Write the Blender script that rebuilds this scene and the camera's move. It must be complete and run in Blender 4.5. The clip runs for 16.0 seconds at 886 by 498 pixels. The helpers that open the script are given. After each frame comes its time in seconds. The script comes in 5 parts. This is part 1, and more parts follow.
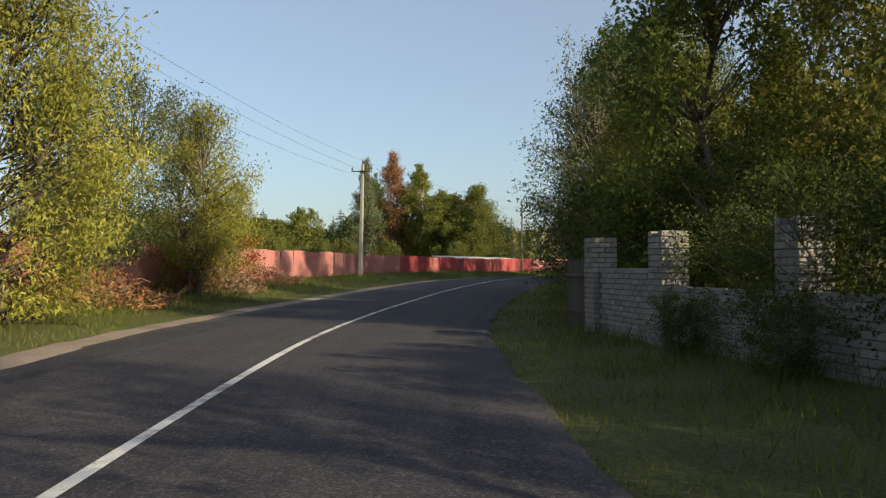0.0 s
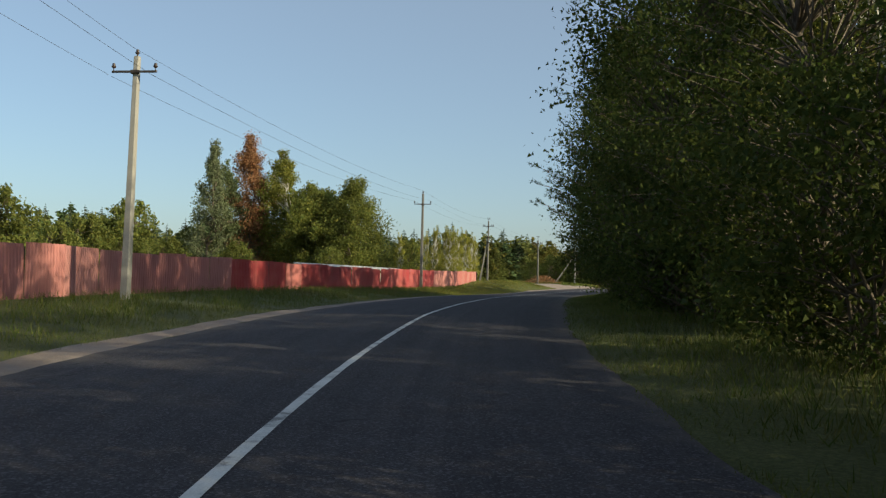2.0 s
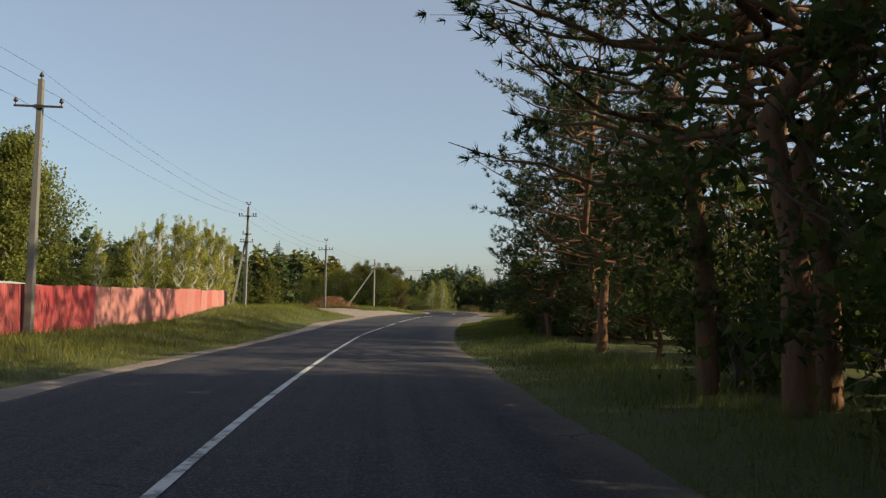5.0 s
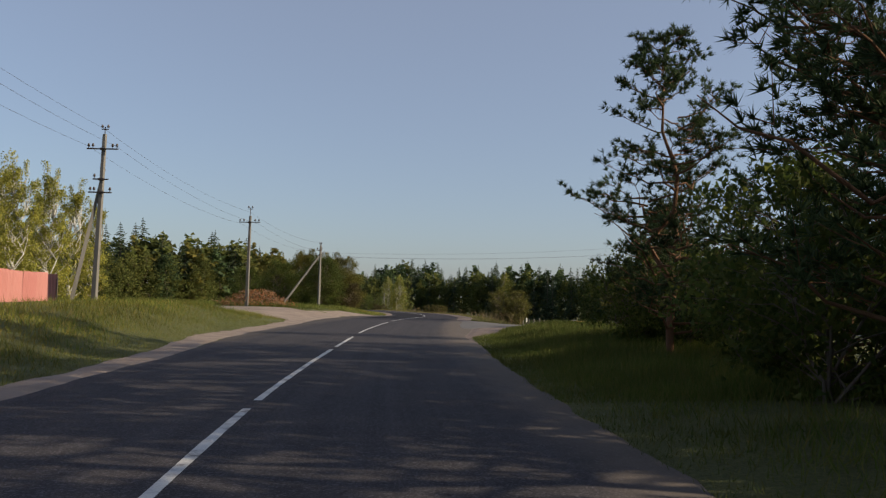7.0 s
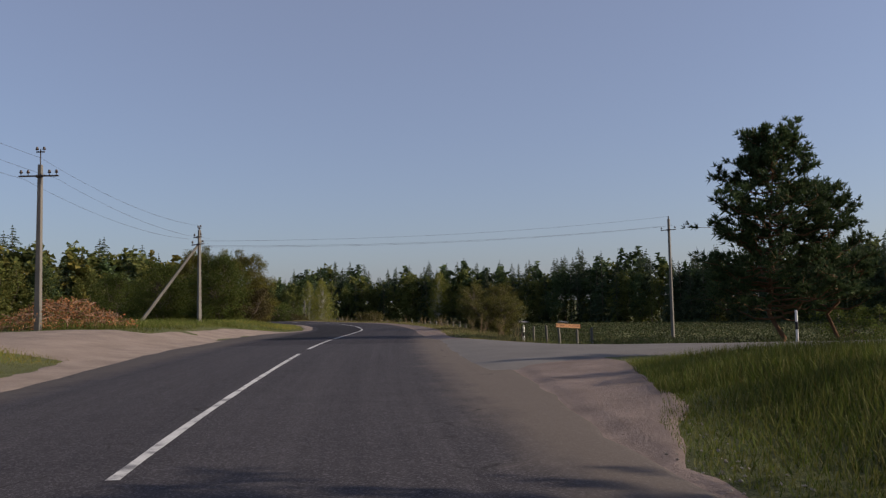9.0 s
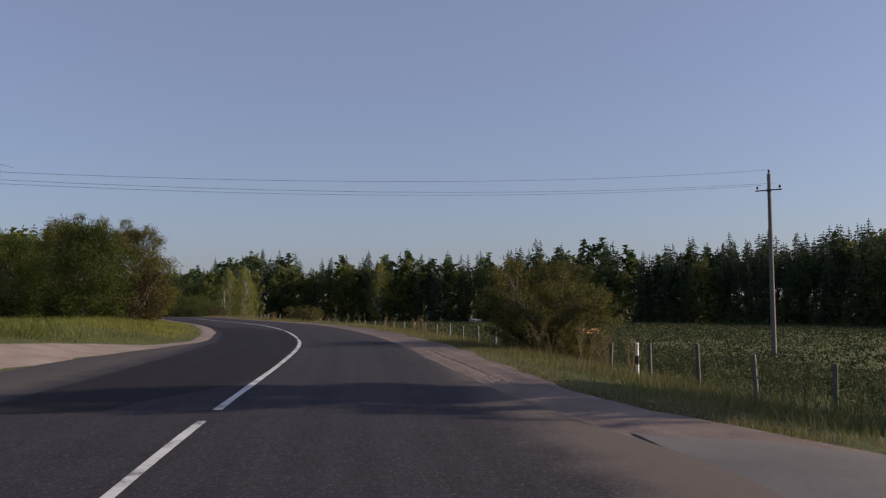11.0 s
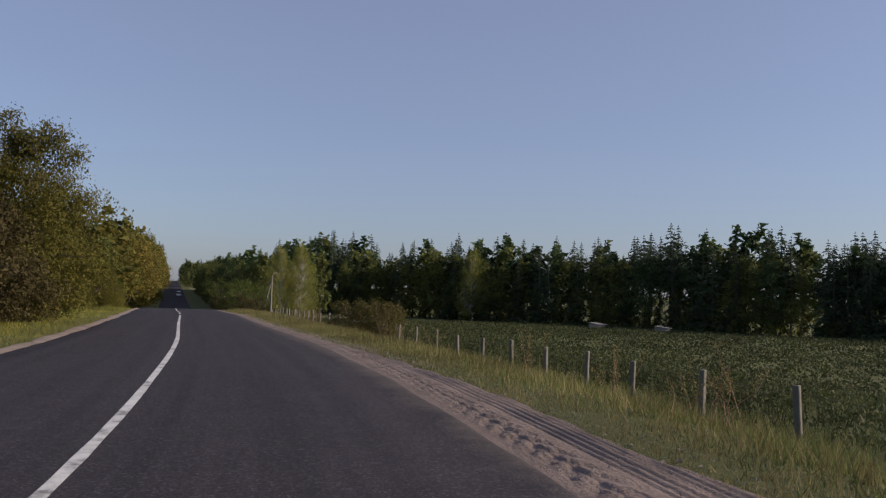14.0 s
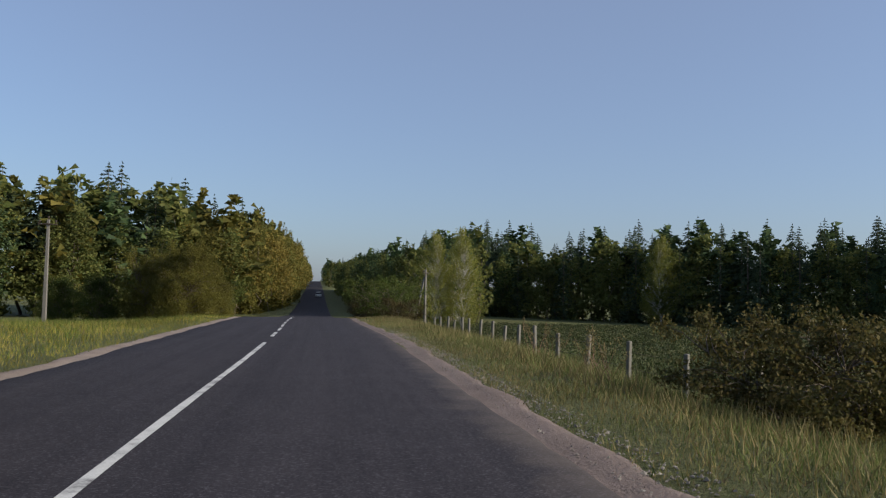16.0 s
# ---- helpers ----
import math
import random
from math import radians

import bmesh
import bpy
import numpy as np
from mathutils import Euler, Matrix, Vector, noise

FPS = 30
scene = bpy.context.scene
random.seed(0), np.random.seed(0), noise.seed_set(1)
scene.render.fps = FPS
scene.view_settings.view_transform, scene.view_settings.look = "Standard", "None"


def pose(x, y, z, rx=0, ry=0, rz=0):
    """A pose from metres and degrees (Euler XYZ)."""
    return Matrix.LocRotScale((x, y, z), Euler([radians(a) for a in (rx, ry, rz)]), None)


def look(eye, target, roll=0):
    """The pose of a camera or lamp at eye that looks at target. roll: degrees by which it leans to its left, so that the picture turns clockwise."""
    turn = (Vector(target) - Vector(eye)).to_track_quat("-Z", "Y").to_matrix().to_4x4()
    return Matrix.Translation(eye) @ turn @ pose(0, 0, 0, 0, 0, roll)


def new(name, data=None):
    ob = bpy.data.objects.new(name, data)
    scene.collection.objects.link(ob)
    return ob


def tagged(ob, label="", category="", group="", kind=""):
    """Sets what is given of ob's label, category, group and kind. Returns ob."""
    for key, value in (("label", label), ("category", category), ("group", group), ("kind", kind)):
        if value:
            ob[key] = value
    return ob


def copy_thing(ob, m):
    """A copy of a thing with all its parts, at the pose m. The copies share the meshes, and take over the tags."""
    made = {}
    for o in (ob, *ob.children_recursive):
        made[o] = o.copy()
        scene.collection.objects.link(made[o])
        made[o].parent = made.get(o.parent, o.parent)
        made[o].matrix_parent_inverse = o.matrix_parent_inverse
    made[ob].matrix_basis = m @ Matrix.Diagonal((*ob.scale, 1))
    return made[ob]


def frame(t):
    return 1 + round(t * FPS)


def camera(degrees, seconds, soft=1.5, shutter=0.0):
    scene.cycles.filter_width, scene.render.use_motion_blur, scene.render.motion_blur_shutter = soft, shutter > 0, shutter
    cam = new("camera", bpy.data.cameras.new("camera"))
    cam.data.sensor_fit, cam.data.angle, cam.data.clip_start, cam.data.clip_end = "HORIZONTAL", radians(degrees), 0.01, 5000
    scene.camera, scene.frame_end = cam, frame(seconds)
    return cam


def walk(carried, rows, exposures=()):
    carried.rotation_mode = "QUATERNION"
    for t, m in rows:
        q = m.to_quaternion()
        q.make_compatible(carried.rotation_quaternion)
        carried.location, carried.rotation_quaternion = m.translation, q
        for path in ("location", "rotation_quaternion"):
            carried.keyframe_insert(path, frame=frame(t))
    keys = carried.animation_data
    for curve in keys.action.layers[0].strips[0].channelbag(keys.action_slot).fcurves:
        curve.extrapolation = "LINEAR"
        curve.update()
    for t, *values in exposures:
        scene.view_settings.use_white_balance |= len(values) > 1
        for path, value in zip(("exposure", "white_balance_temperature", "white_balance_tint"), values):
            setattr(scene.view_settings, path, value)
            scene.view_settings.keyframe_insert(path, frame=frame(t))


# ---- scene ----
# camera: seconds, place, yaw, pitch, roll
cam = camera(56.80, 16.0, soft=1.3)
PATH = [
    (0.0, 0.01, 0.02, 1.090, 0.11, 1.19, -0.00),
    (0.5, -0.35, 6.96, 1.117, -0.70, 1.35, -0.21),
    (1.0, -0.64, 13.96, 1.124, -2.66, 1.46, -0.77),
    (1.5, -0.50, 21.00, 1.124, -5.45, 1.66, -0.95),
    (2.0, 0.08, 28.19, 1.163, -9.02, 2.13, -1.01),
    (2.5, 1.01, 35.53, 1.268, -12.85, 3.22, -0.67),
    (3.0, 2.41, 42.82, 1.439, -16.69, 3.67, -0.60),
    (3.5, 3.99, 49.36, 1.592, -20.00, 3.97, -1.18),
    (4.0, 5.90, 55.82, 1.587, -22.34, 3.93, -0.41),
    (6.5, 17.43, 88.05, 1.441, -26.86, 3.70, -2.04),
    (7.0, 19.73, 94.22, 1.384, -28.02, 3.80, -1.58),
    (7.5, 22.38, 100.31, 1.370, -29.49, 3.92, -1.15),
    (8.0, 25.35, 106.78, 1.338, -30.98, 4.08, -0.99),
    (8.5, 28.38, 113.08, 1.348, -32.20, 4.12, -0.26),
    (9.0, 31.39, 119.20, 1.361, -33.30, 4.13, 1.10),
    (11.5, 46.13, 147.26, 1.451, -38.78, 3.70, -0.25),
    (12.0, 49.82, 152.90, 1.475, -38.85, 3.65, -0.44),
    (12.5, 53.60, 158.71, 1.490, -38.61, 3.52, -0.38),
    (13.0, 56.76, 164.61, 1.401, -37.41, 3.52, -0.53),
    (13.5, 59.99, 170.64, 1.315, -35.52, 3.49, -1.07),
    (14.0, 62.94, 177.20, 1.358, -32.73, 3.38, -1.63),
    (14.5, 65.61, 183.83, 1.349, -30.16, 3.34, -1.80),
    (15.0, 67.83, 190.76, 1.384, -27.34, 3.25, -1.51),
    (15.5, 70.19, 197.79, 1.320, -24.71, 3.23, -1.36),
    (16.0, 72.01, 204.84, 1.274, -23.12, 3.08, -1.18),
]
walk(cam, [(t, pose(x, y, z, 90 + p, r, w)) for t, x, y, z, w, p, r in PATH],
     exposures=[(0.0, 0.56, 7700, 4), (2.0, 0.4, 7300, -2), (3.0, 0.47, 7600, 0), (4.0, 0.5, 8000, 2), (6.5, 0.25, 7500, 8), (9.0, -0.05, 6900, 16),
                (11.5, -0.1, 6800, 19), (13.5, -0.05, 6800, 18), (16.0, 0.15, 6400, 9)])

# ---- world and sun ----
SUN_AZ = Vector((0.80, -0.60, 0.0)).normalized()     # towards the sun, on the plan
SUN_EL = radians(22)
world = bpy.data.worlds.new("world")
scene.world = world
world.use_nodes = True
wn = world.node_tree.nodes
sky = wn.new("ShaderNodeTexSky")
sky.sky_type = "NISHITA"
sky.sun_disc = False
sky.sun_elevation = SUN_EL
sky.sun_rotation = math.atan2(SUN_AZ.x, SUN_AZ.y)
sky.air_density, sky.dust_density, sky.ozone_density = 1.0, 1.5, 5.5
wn["Background"].inputs["Strength"].default_value = 0.134
haze = wn.new("ShaderNodeMix")      # thin even haze over the whole sky
haze.data_type = "RGBA"
haze.inputs[0].default_value = 0.35
haze.inputs[7].default_value = (3.0, 3.15, 3.9, 1)
world.node_tree.links.new(sky.outputs[0], haze.inputs[6])
world.node_tree.links.new(haze.outputs[2], wn["Background"].inputs["Color"])
sun = new("sun", bpy.data.lights.new("sun", "SUN"))
sun.data.energy, sun.data.angle, sun.data.color = 5.0, radians(0.6), (1.0, 0.88, 0.70)
sun.matrix_world = look((SUN_AZ * math.cos(SUN_EL) + Vector((0, 0, math.sin(SUN_EL)))) * 50, (0, 0, 0))


# ---- materials ----
def material(name, rough=0.8, metal=0.0):
    m = bpy.data.materials.new(name)
    m.use_nodes = True
    b = m.node_tree.nodes["Principled BSDF"]
    b.inputs["Roughness"].default_value, b.inputs["Metallic"].default_value = rough, metal
    b.inputs["Specular IOR Level"].default_value = 0.3
    return m, m.node_tree.nodes, m.node_tree.links, b


def noise_node(n, l, scale, detail=5.0, rough=0.6, coord=None, stretch=None):
    t = n.new("ShaderNodeTexNoise")
    t.inputs["Scale"].default_value, t.inputs["Detail"].default_value, t.inputs["Roughness"].default_value = scale, detail, rough
    if coord is not None:
        if stretch:
            mp = n.new("ShaderNodeMapping")
            mp.inputs["Scale"].default_value = stretch
            l.new(coord, mp.inputs["Vector"])
            coord = mp.outputs[0]
        l.new(coord, t.inputs["Vector"])
    return t.outputs["Fac"]


def ramp(n, l, fac, stops):
    r = n.new("ShaderNodeValToRGB")
    e = r.color_ramp.elements
    while len(e) < len(stops):
        e.new(0.5)
    for el, (p, c) in zip(e, stops):
        el.position, el.color = p, (*c, 1)
    l.new(fac, r.inputs["Fac"])
    return r.outputs["Color"]


def mixc(n, l, fac, a, b, mode="MIX"):
    m = n.new("ShaderNodeMix")
    m.data_type, m.blend_type = "RGBA", mode
    for sock, v in ((m.inputs[0], fac), (m.inputs[6], a), (m.inputs[7], b)):
        if hasattr(v, "links"):
            l.new(v, sock)
        else:
            sock.default_value = v if isinstance(v, float) else (*v, 1)
    return m.outputs[2]


def relief(n, l, b, fac, strength, dist=0.02):
    u = n.new("ShaderNodeBump")
    u.inputs["Strength"].default_value, u.inputs["Distance"].default_value = strength, dist
    l.new(fac, u.inputs["Height"])
    l.new(u.outputs[0], b.inputs["Normal"])


def surface(name, dark, light, scale=3.0, fine=40.0, rough=0.85, bump=0.4, dist=0.02, metal=0.0, stretch=None, spread=0.0):
    """Two scales of noise between two colours, with relief; spread varies it from object to object."""
    m, n, l, b = material(name, rough, metal)
    co = n.new("ShaderNodeTexCoord").outputs["Object"]
    big, small = noise_node(n, l, scale, coord=co, stretch=stretch), noise_node(n, l, fine, coord=co, stretch=stretch)
    c1 = ramp(n, l, big, [(0.3, dark), (0.7, light)])
    mid = tuple((a + c) / 2 for a, c in zip(dark, light))
    c2 = ramp(n, l, small, [(0.3, tuple(0.75 * v for v in mid)), (0.7, tuple(min(1, 1.25 * v) for v in mid))])
    col = mixc(n, l, 0.45, c1, c2)
    if spread:
        h = n.new("ShaderNodeHueSaturation")
        oi = n.new("ShaderNodeObjectInfo")
        mr = n.new("ShaderNodeMapRange")
        mr.inputs["To Min"].default_value, mr.inputs["To Max"].default_value = 1 - spread, 1 + spread
        l.new(oi.outputs["Random"], mr.inputs["Value"])
        l.new(mr.outputs[0], h.inputs["Value"])
        l.new(col, h.inputs["Color"])
        col = h.outputs[0]
    l.new(col, b.inputs["Base Color"])
    relief(n, l, b, small, bump, dist)
    return m


def foliage(name, shades, translucent=0.35, rough=0.7, value=1.0):
    """Leaves: a shade of its own for each leaf, a shift for each plant, some light through the blade."""
    m, n, l, b = material(name, rough)
    b.inputs["Specular IOR Level"].default_value = 0.15
    geo = n.new("ShaderNodeNewGeometry")
    k = len(shades)
    col = ramp(n, l, geo.outputs["Random Per Island"], [(i / max(1, k - 1), c) for i, c in enumerate(shades)])
    h = n.new("ShaderNodeHueSaturation")
    oi = n.new("ShaderNodeObjectInfo")
    mr = n.new("ShaderNodeMapRange")
    mr.inputs["To Min"].default_value, mr.inputs["To Max"].default_value = 0.82 * value, 1.15 * value
    l.new(oi.outputs["Random"], mr.inputs["Value"])
    patchy = noise_node(n, l, 0.22, 2.0, 0.5, coord=n.new("ShaderNodeTexCoord").outputs["Object"])
    vary = n.new("ShaderNodeMapRange")
    for key, v in (("From Min", 0.34), ("From Max", 0.66), ("To Min", 0.74), ("To Max", 1.28)):
        vary.inputs[key].default_value = v
    l.new(patchy, vary.inputs["Value"])
    both = n.new("ShaderNodeMath")
    both.operation = "MULTIPLY"
    l.new(mr.outputs[0], both.inputs[0])
    l.new(vary.outputs[0], both.inputs[1])
    l.new(both.outputs[0], h.inputs["Value"])
    l.new(col, h.inputs["Color"])
    l.new(h.outputs[0], b.inputs["Base Color"])
    tr = n.new("ShaderNodeBsdfTranslucent")
    l.new(h.outputs[0], tr.inputs["Color"])
    mx = n.new("ShaderNodeMixShader")
    mx.inputs[0].default_value = translucent
    l.new(b.outputs[0], mx.inputs[1])
    l.new(tr.outputs[0], mx.inputs[2])
    l.new(mx.outputs[0], n["Material Output"].inputs["Surface"])
    return m


def ground_material():
    m, n, l, b = material("verge_soil_and_grass", 0.95)
    co = n.new("ShaderNodeTexCoord").outputs["Object"]
    big, mid, fine = (noise_node(n, l, s, 8.0, 0.7, coord=co) for s in (0.07, 0.9, 22.0))
    g = ramp(n, l, mid, [(0.3, (0.055, 0.075, 0.018)), (0.55, (0.095, 0.115, 0.028)), (0.75, (0.17, 0.145, 0.05))])
    s = ramp(n, l, big, [(0.35, (0.06, 0.085, 0.02)), (0.65, (0.15, 0.135, 0.05))])
    f = ramp(n, l, fine, [(0.36, (0.022, 0.03, 0.01)), (0.5, (0.07, 0.08, 0.025)), (0.64, (0.17, 0.155, 0.065))])
    l.new(mixc(n, l, 0.55, mixc(n, l, 0.45, g, s), f), b.inputs["Base Color"])
    relief(n, l, b, fine, 0.9, 0.08)
    return m


def asphalt_material(name, tone):
    m, n, l, b = material(name, 0.9)
    b.inputs["Specular IOR Level"].default_value = 0.12
    co = n.new("ShaderNodeTexCoord").outputs["Object"]
    big, mid, fine = noise_node(n, l, 0.12, coord=co), noise_node(n, l, 1.3, coord=co), noise_node(n, l, 60.0, 4.0, 0.75, coord=co)
    uv = n.new("ShaderNodeUVMap").outputs[0]
    lane = noise_node(n, l, 1.0, 6.0, 0.7, coord=uv, stretch=(2.6, 0.035, 1.0))
    c = ramp(n, l, big, [(0.35, (0.062, 0.060, 0.062)), (0.65, (0.095, 0.090, 0.088))])
    c2 = ramp(n, l, mid, [(0.36, (0.034, 0.033, 0.035)), (0.64, (0.13, 0.123, 0.118))])
    c3 = ramp(n, l, lane, [(0.38, (0.035, 0.034, 0.037)), (0.62, (0.135, 0.128, 0.122))])
    chip = n.new("ShaderNodeTexVoronoi")
    chip.inputs["Scale"].default_value = 55.0
    l.new(co, chip.inputs["Vector"])
    split = n.new("ShaderNodeSeparateColor")
    l.new(chip.outputs["Color"], split.inputs[0])
    grains = ramp(n, l, split.outputs[0], [(0.45, (0.03, 0.03, 0.032)), (0.8, (0.12, 0.117, 0.115)), (0.97, (0.42, 0.405, 0.39))])
    c4 = mixc(n, l, 0.5, grains, ramp(n, l, fine, [(0.40, (0.012, 0.012, 0.014)), (0.64, (0.24, 0.228, 0.22))]))
    col = mixc(n, l, 0.5, mixc(n, l, 0.5, mixc(n, l, 0.5, c, c2), c3), c4)
    col = mixc(n, l, 1.0, col, tone, "MULTIPLY")
    sx = n.new("ShaderNodeSeparateXYZ")
    l.new(uv, sx.inputs[0])
    side = n.new("ShaderNodeMath")
    side.operation = "ABSOLUTE"
    l.new(sx.outputs[0], side.inputs[0])
    ragged = n.new("ShaderNodeMath")
    ragged.operation = "MULTIPLY_ADD"
    l.new(mid, ragged.inputs[0])
    ragged.inputs[1].default_value = 1.1
    l.new(side.outputs[0], ragged.inputs[2])
    dust = n.new("ShaderNodeMapRange")
    dust.inputs["From Min"].default_value, dust.inputs["From Max"].default_value, dust.inputs["To Max"].default_value = 3.75, 4.5, 0.5
    l.new(ragged.outputs[0], dust.inputs["Value"])
    col = mixc(n, l, dust.outputs[0], col, (0.17, 0.14, 0.115))
    vo = n.new("ShaderNodeTexVoronoi")
    vo.feature = "DISTANCE_TO_EDGE"
    vo.inputs["Scale"].default_value = 0.22
    warp = n.new("ShaderNodeTexNoise")
    warp.inputs["Scale"].default_value = 1.2
    l.new(co, warp.inputs["Vector"])
    ad = n.new("ShaderNodeVectorMath")
    l.new(co, ad.inputs[0])
    l.new(warp.outputs["Color"], ad.inputs[1])
    l.new(ad.outputs[0], vo.inputs["Vector"])
    crack = ramp(n, l, vo.outputs["Distance"], [(0.0, (1, 1, 1)), (0.006, (0, 0, 0))])
    keep = ramp(n, l, mid, [(0.55, (0, 0, 0)), (0.62, (1, 1, 1))])
    l.new(mixc(n, l, mixc(n, l, 1.0, crack, keep, "MULTIPLY"), col, (0.02, 0.02, 0.02)), b.inputs["Base Color"])
    relief(n, l, b, fine, 0.35, 0.008)
    return m


def paint_material():
    m, n, l, b = material("worn_road_paint", 0.7)
    co = n.new("ShaderNodeTexCoord").outputs["Object"]
    wear, fine = noise_node(n, l, 2.2, 8.0, 0.7, coord=co), noise_node(n, l, 60.0, coord=co)
    c = ramp(n, l, wear, [(0.38, (0.07, 0.068, 0.07)), (0.45, (0.40, 0.40, 0.39)), (0.52, (0.56, 0.56, 0.54)), (0.75, (0.66, 0.66, 0.64))])
    l.new(mixc(n, l, 0.25, c, ramp(n, l, fine, [(0.3, (0.18, 0.18, 0.18)), (0.7, (0.8, 0.8, 0.78))])), b.inputs["Base Color"])
    return m


def fence_material():
    m, n, l, b = material("faded_red_sheet_metal", 0.55)
    co = n.new("ShaderNodeTexCoord").outputs["Object"]
    oi = n.new("ShaderNodeObjectInfo")
    base = ramp(n, l, oi.outputs["Random"], [(0.0, (0.31, 0.038, 0.04)), (0.35, (0.41, 0.065, 0.06)), (0.7, (0.46, 0.10, 0.088)), (1.0, (0.52, 0.155, 0.13))])
    big, st = noise_node(n, l, 1.1, coord=co), noise_node(n, l, 2.0, 6.0, coord=co, stretch=(6.0, 6.0, 0.5))
    fade = mixc(n, l, ramp(n, l, big, [(0.4, (0, 0, 0)), (0.75, (0.22, 0.22, 0.22))]), base, (0.5, 0.26, 0.23))
    l.new(mixc(n, l, ramp(n, l, st, [(0.5, (0, 0, 0)), (0.72, (0.5, 0.5, 0.5))]), fade, (0.24, 0.07, 0.05)), b.inputs["Base Color"])
    relief(n, l, b, big, 0.1, 0.02)
    return m


GROUND, ASPHALT, NEW_ASPHALT, PATCH, PAINT, FENCE_RED = ground_material(), asphalt_material("worn_asphalt", (0.565, 0.552, 0.62)), asphalt_material("newer_dark_asphalt", (0.40, 0.382, 0.455)), asphalt_material("dark_mottled_asphalt", (0.20, 0.19, 0.222)), paint_material(), fence_material()
SAND = surface("pale_sandy_gravel", (0.15, 0.115, 0.093), (0.34, 0.272, 0.228), 0.9, 26.0, 0.95, 0.8, 0.03)
RUT_SAND = surface("pinkish_brown_trodden_sand", (0.105, 0.078, 0.067), (0.26, 0.2, 0.172), 0.9, 26.0, 0.95, 0.8, 0.03)
STONE = surface("loose_stones", (0.14, 0.125, 0.11), (0.30, 0.275, 0.24), 5.0, 60.0, 0.9, 0.4, 0.01, spread=0.2)
BARK = surface("grey_brown_bark", (0.07, 0.055, 0.042), (0.17, 0.14, 0.11), 4.0, 30.0, 0.95, 0.9, 0.03, stretch=(1, 1, 0.3))
PINE_BARK = surface("orange_pine_bark", (0.085, 0.045, 0.025), (0.20, 0.105, 0.055), 4.0, 30.0, 0.95, 0.9, 0.03, stretch=(1, 1, 0.3))
BIRCH_BARK = surface("white_birch_bark", (0.20, 0.19, 0.17), (0.66, 0.64, 0.58), 3.0, 9.0, 0.8, 0.5, 0.02, stretch=(0.4, 0.4, 2.2))
CONCRETE = surface("weathered_concrete", (0.20, 0.19, 0.17), (0.34, 0.325, 0.295), 1.5, 35.0, 0.9, 0.4, 0.006, stretch=(1, 1, 0.4), spread=0.1)
DARK_CONCRETE = surface("dark_grey_concrete", (0.10, 0.095, 0.086), (0.20, 0.19, 0.172), 1.5, 35.0, 0.9, 0.4, 0.006, stretch=(1, 1, 0.4), spread=0.1)
POST = surface("grey_weathered_concrete", (0.075, 0.073, 0.064), (0.165, 0.158, 0.14), 3.0, 35.0, 0.92, 0.5, 0.006, spread=0.2)
STEEL = surface("rusty_dark_steel", (0.05, 0.045, 0.045), (0.12, 0.09, 0.07), 6.0, 50.0, 0.6, 0.3, 0.004, metal=0.6)
GLAZE = surface("brown_glazed_porcelain", (0.03, 0.02, 0.018), (0.06, 0.04, 0.035), 10.0, 60.0, 0.5, 0.05, 0.002)
WOOD = surface("grey_weathered_wood", (0.14, 0.115, 0.09), (0.30, 0.26, 0.21), 2.0, 30.0, 0.9, 0.7, 0.01, stretch=(1, 1, 0.15), spread=0.15)
OLD_WOOD = surface("dark_weathered_wood", (0.05, 0.04, 0.032), (0.12, 0.10, 0.08), 2.0, 30.0, 0.9, 0.7, 0.01, stretch=(1, 1, 0.15), spread=0.15)
DEAD = surface("dry_dead_branches", (0.13, 0.075, 0.05), (0.30, 0.19, 0.13), 3.0, 30.0, 0.95, 0.5, 0.02)
BRICK = surface("grey_white_silicate_brick", (0.14, 0.13, 0.118), (0.28, 0.262, 0.235), 5.0, 45.0, 0.92, 0.6, 0.006, spread=0.16)
MORTAR = surface("grey_mortar", (0.08, 0.076, 0.07), (0.16, 0.152, 0.14), 4.0, 60.0, 0.95, 0.6, 0.006)
WHITE = surface("chalky_white_paint", (0.62, 0.62, 0.60), (0.78, 0.78, 0.76), 3.0, 40.0, 0.7, 0.15, 0.004)
BLACK = surface("black_paint", (0.02, 0.02, 0.02), (0.04, 0.04, 0.04), 5.0, 40.0, 0.6, 0.1, 0.004)
ORANGE = surface("orange_painted_board", (0.82, 0.40, 0.18), (0.90, 0.48, 0.24), 3.0, 40.0, 0.6, 0.1, 0.003)
LETTER = surface("dark_red_lettering", (0.12, 0.02, 0.015), (0.18, 0.035, 0.025), 5.0, 40.0, 0.6, 0.05, 0.002)
GLASS = surface("dark_car_glass", (0.02, 0.022, 0.025), (0.035, 0.038, 0.042), 4.0, 40.0, 0.12, 0.02, 0.001)
SLATE = surface("pale_corrugated_roofing", (0.50, 0.49, 0.47), (0.68, 0.67, 0.64), 1.5, 25.0, 0.8, 0.3, 0.01)
GREY_WALL = surface("grey_boards", (0.22, 0.20, 0.18), (0.36, 0.33, 0.29), 1.5, 25.0, 0.9, 0.4, 0.01)

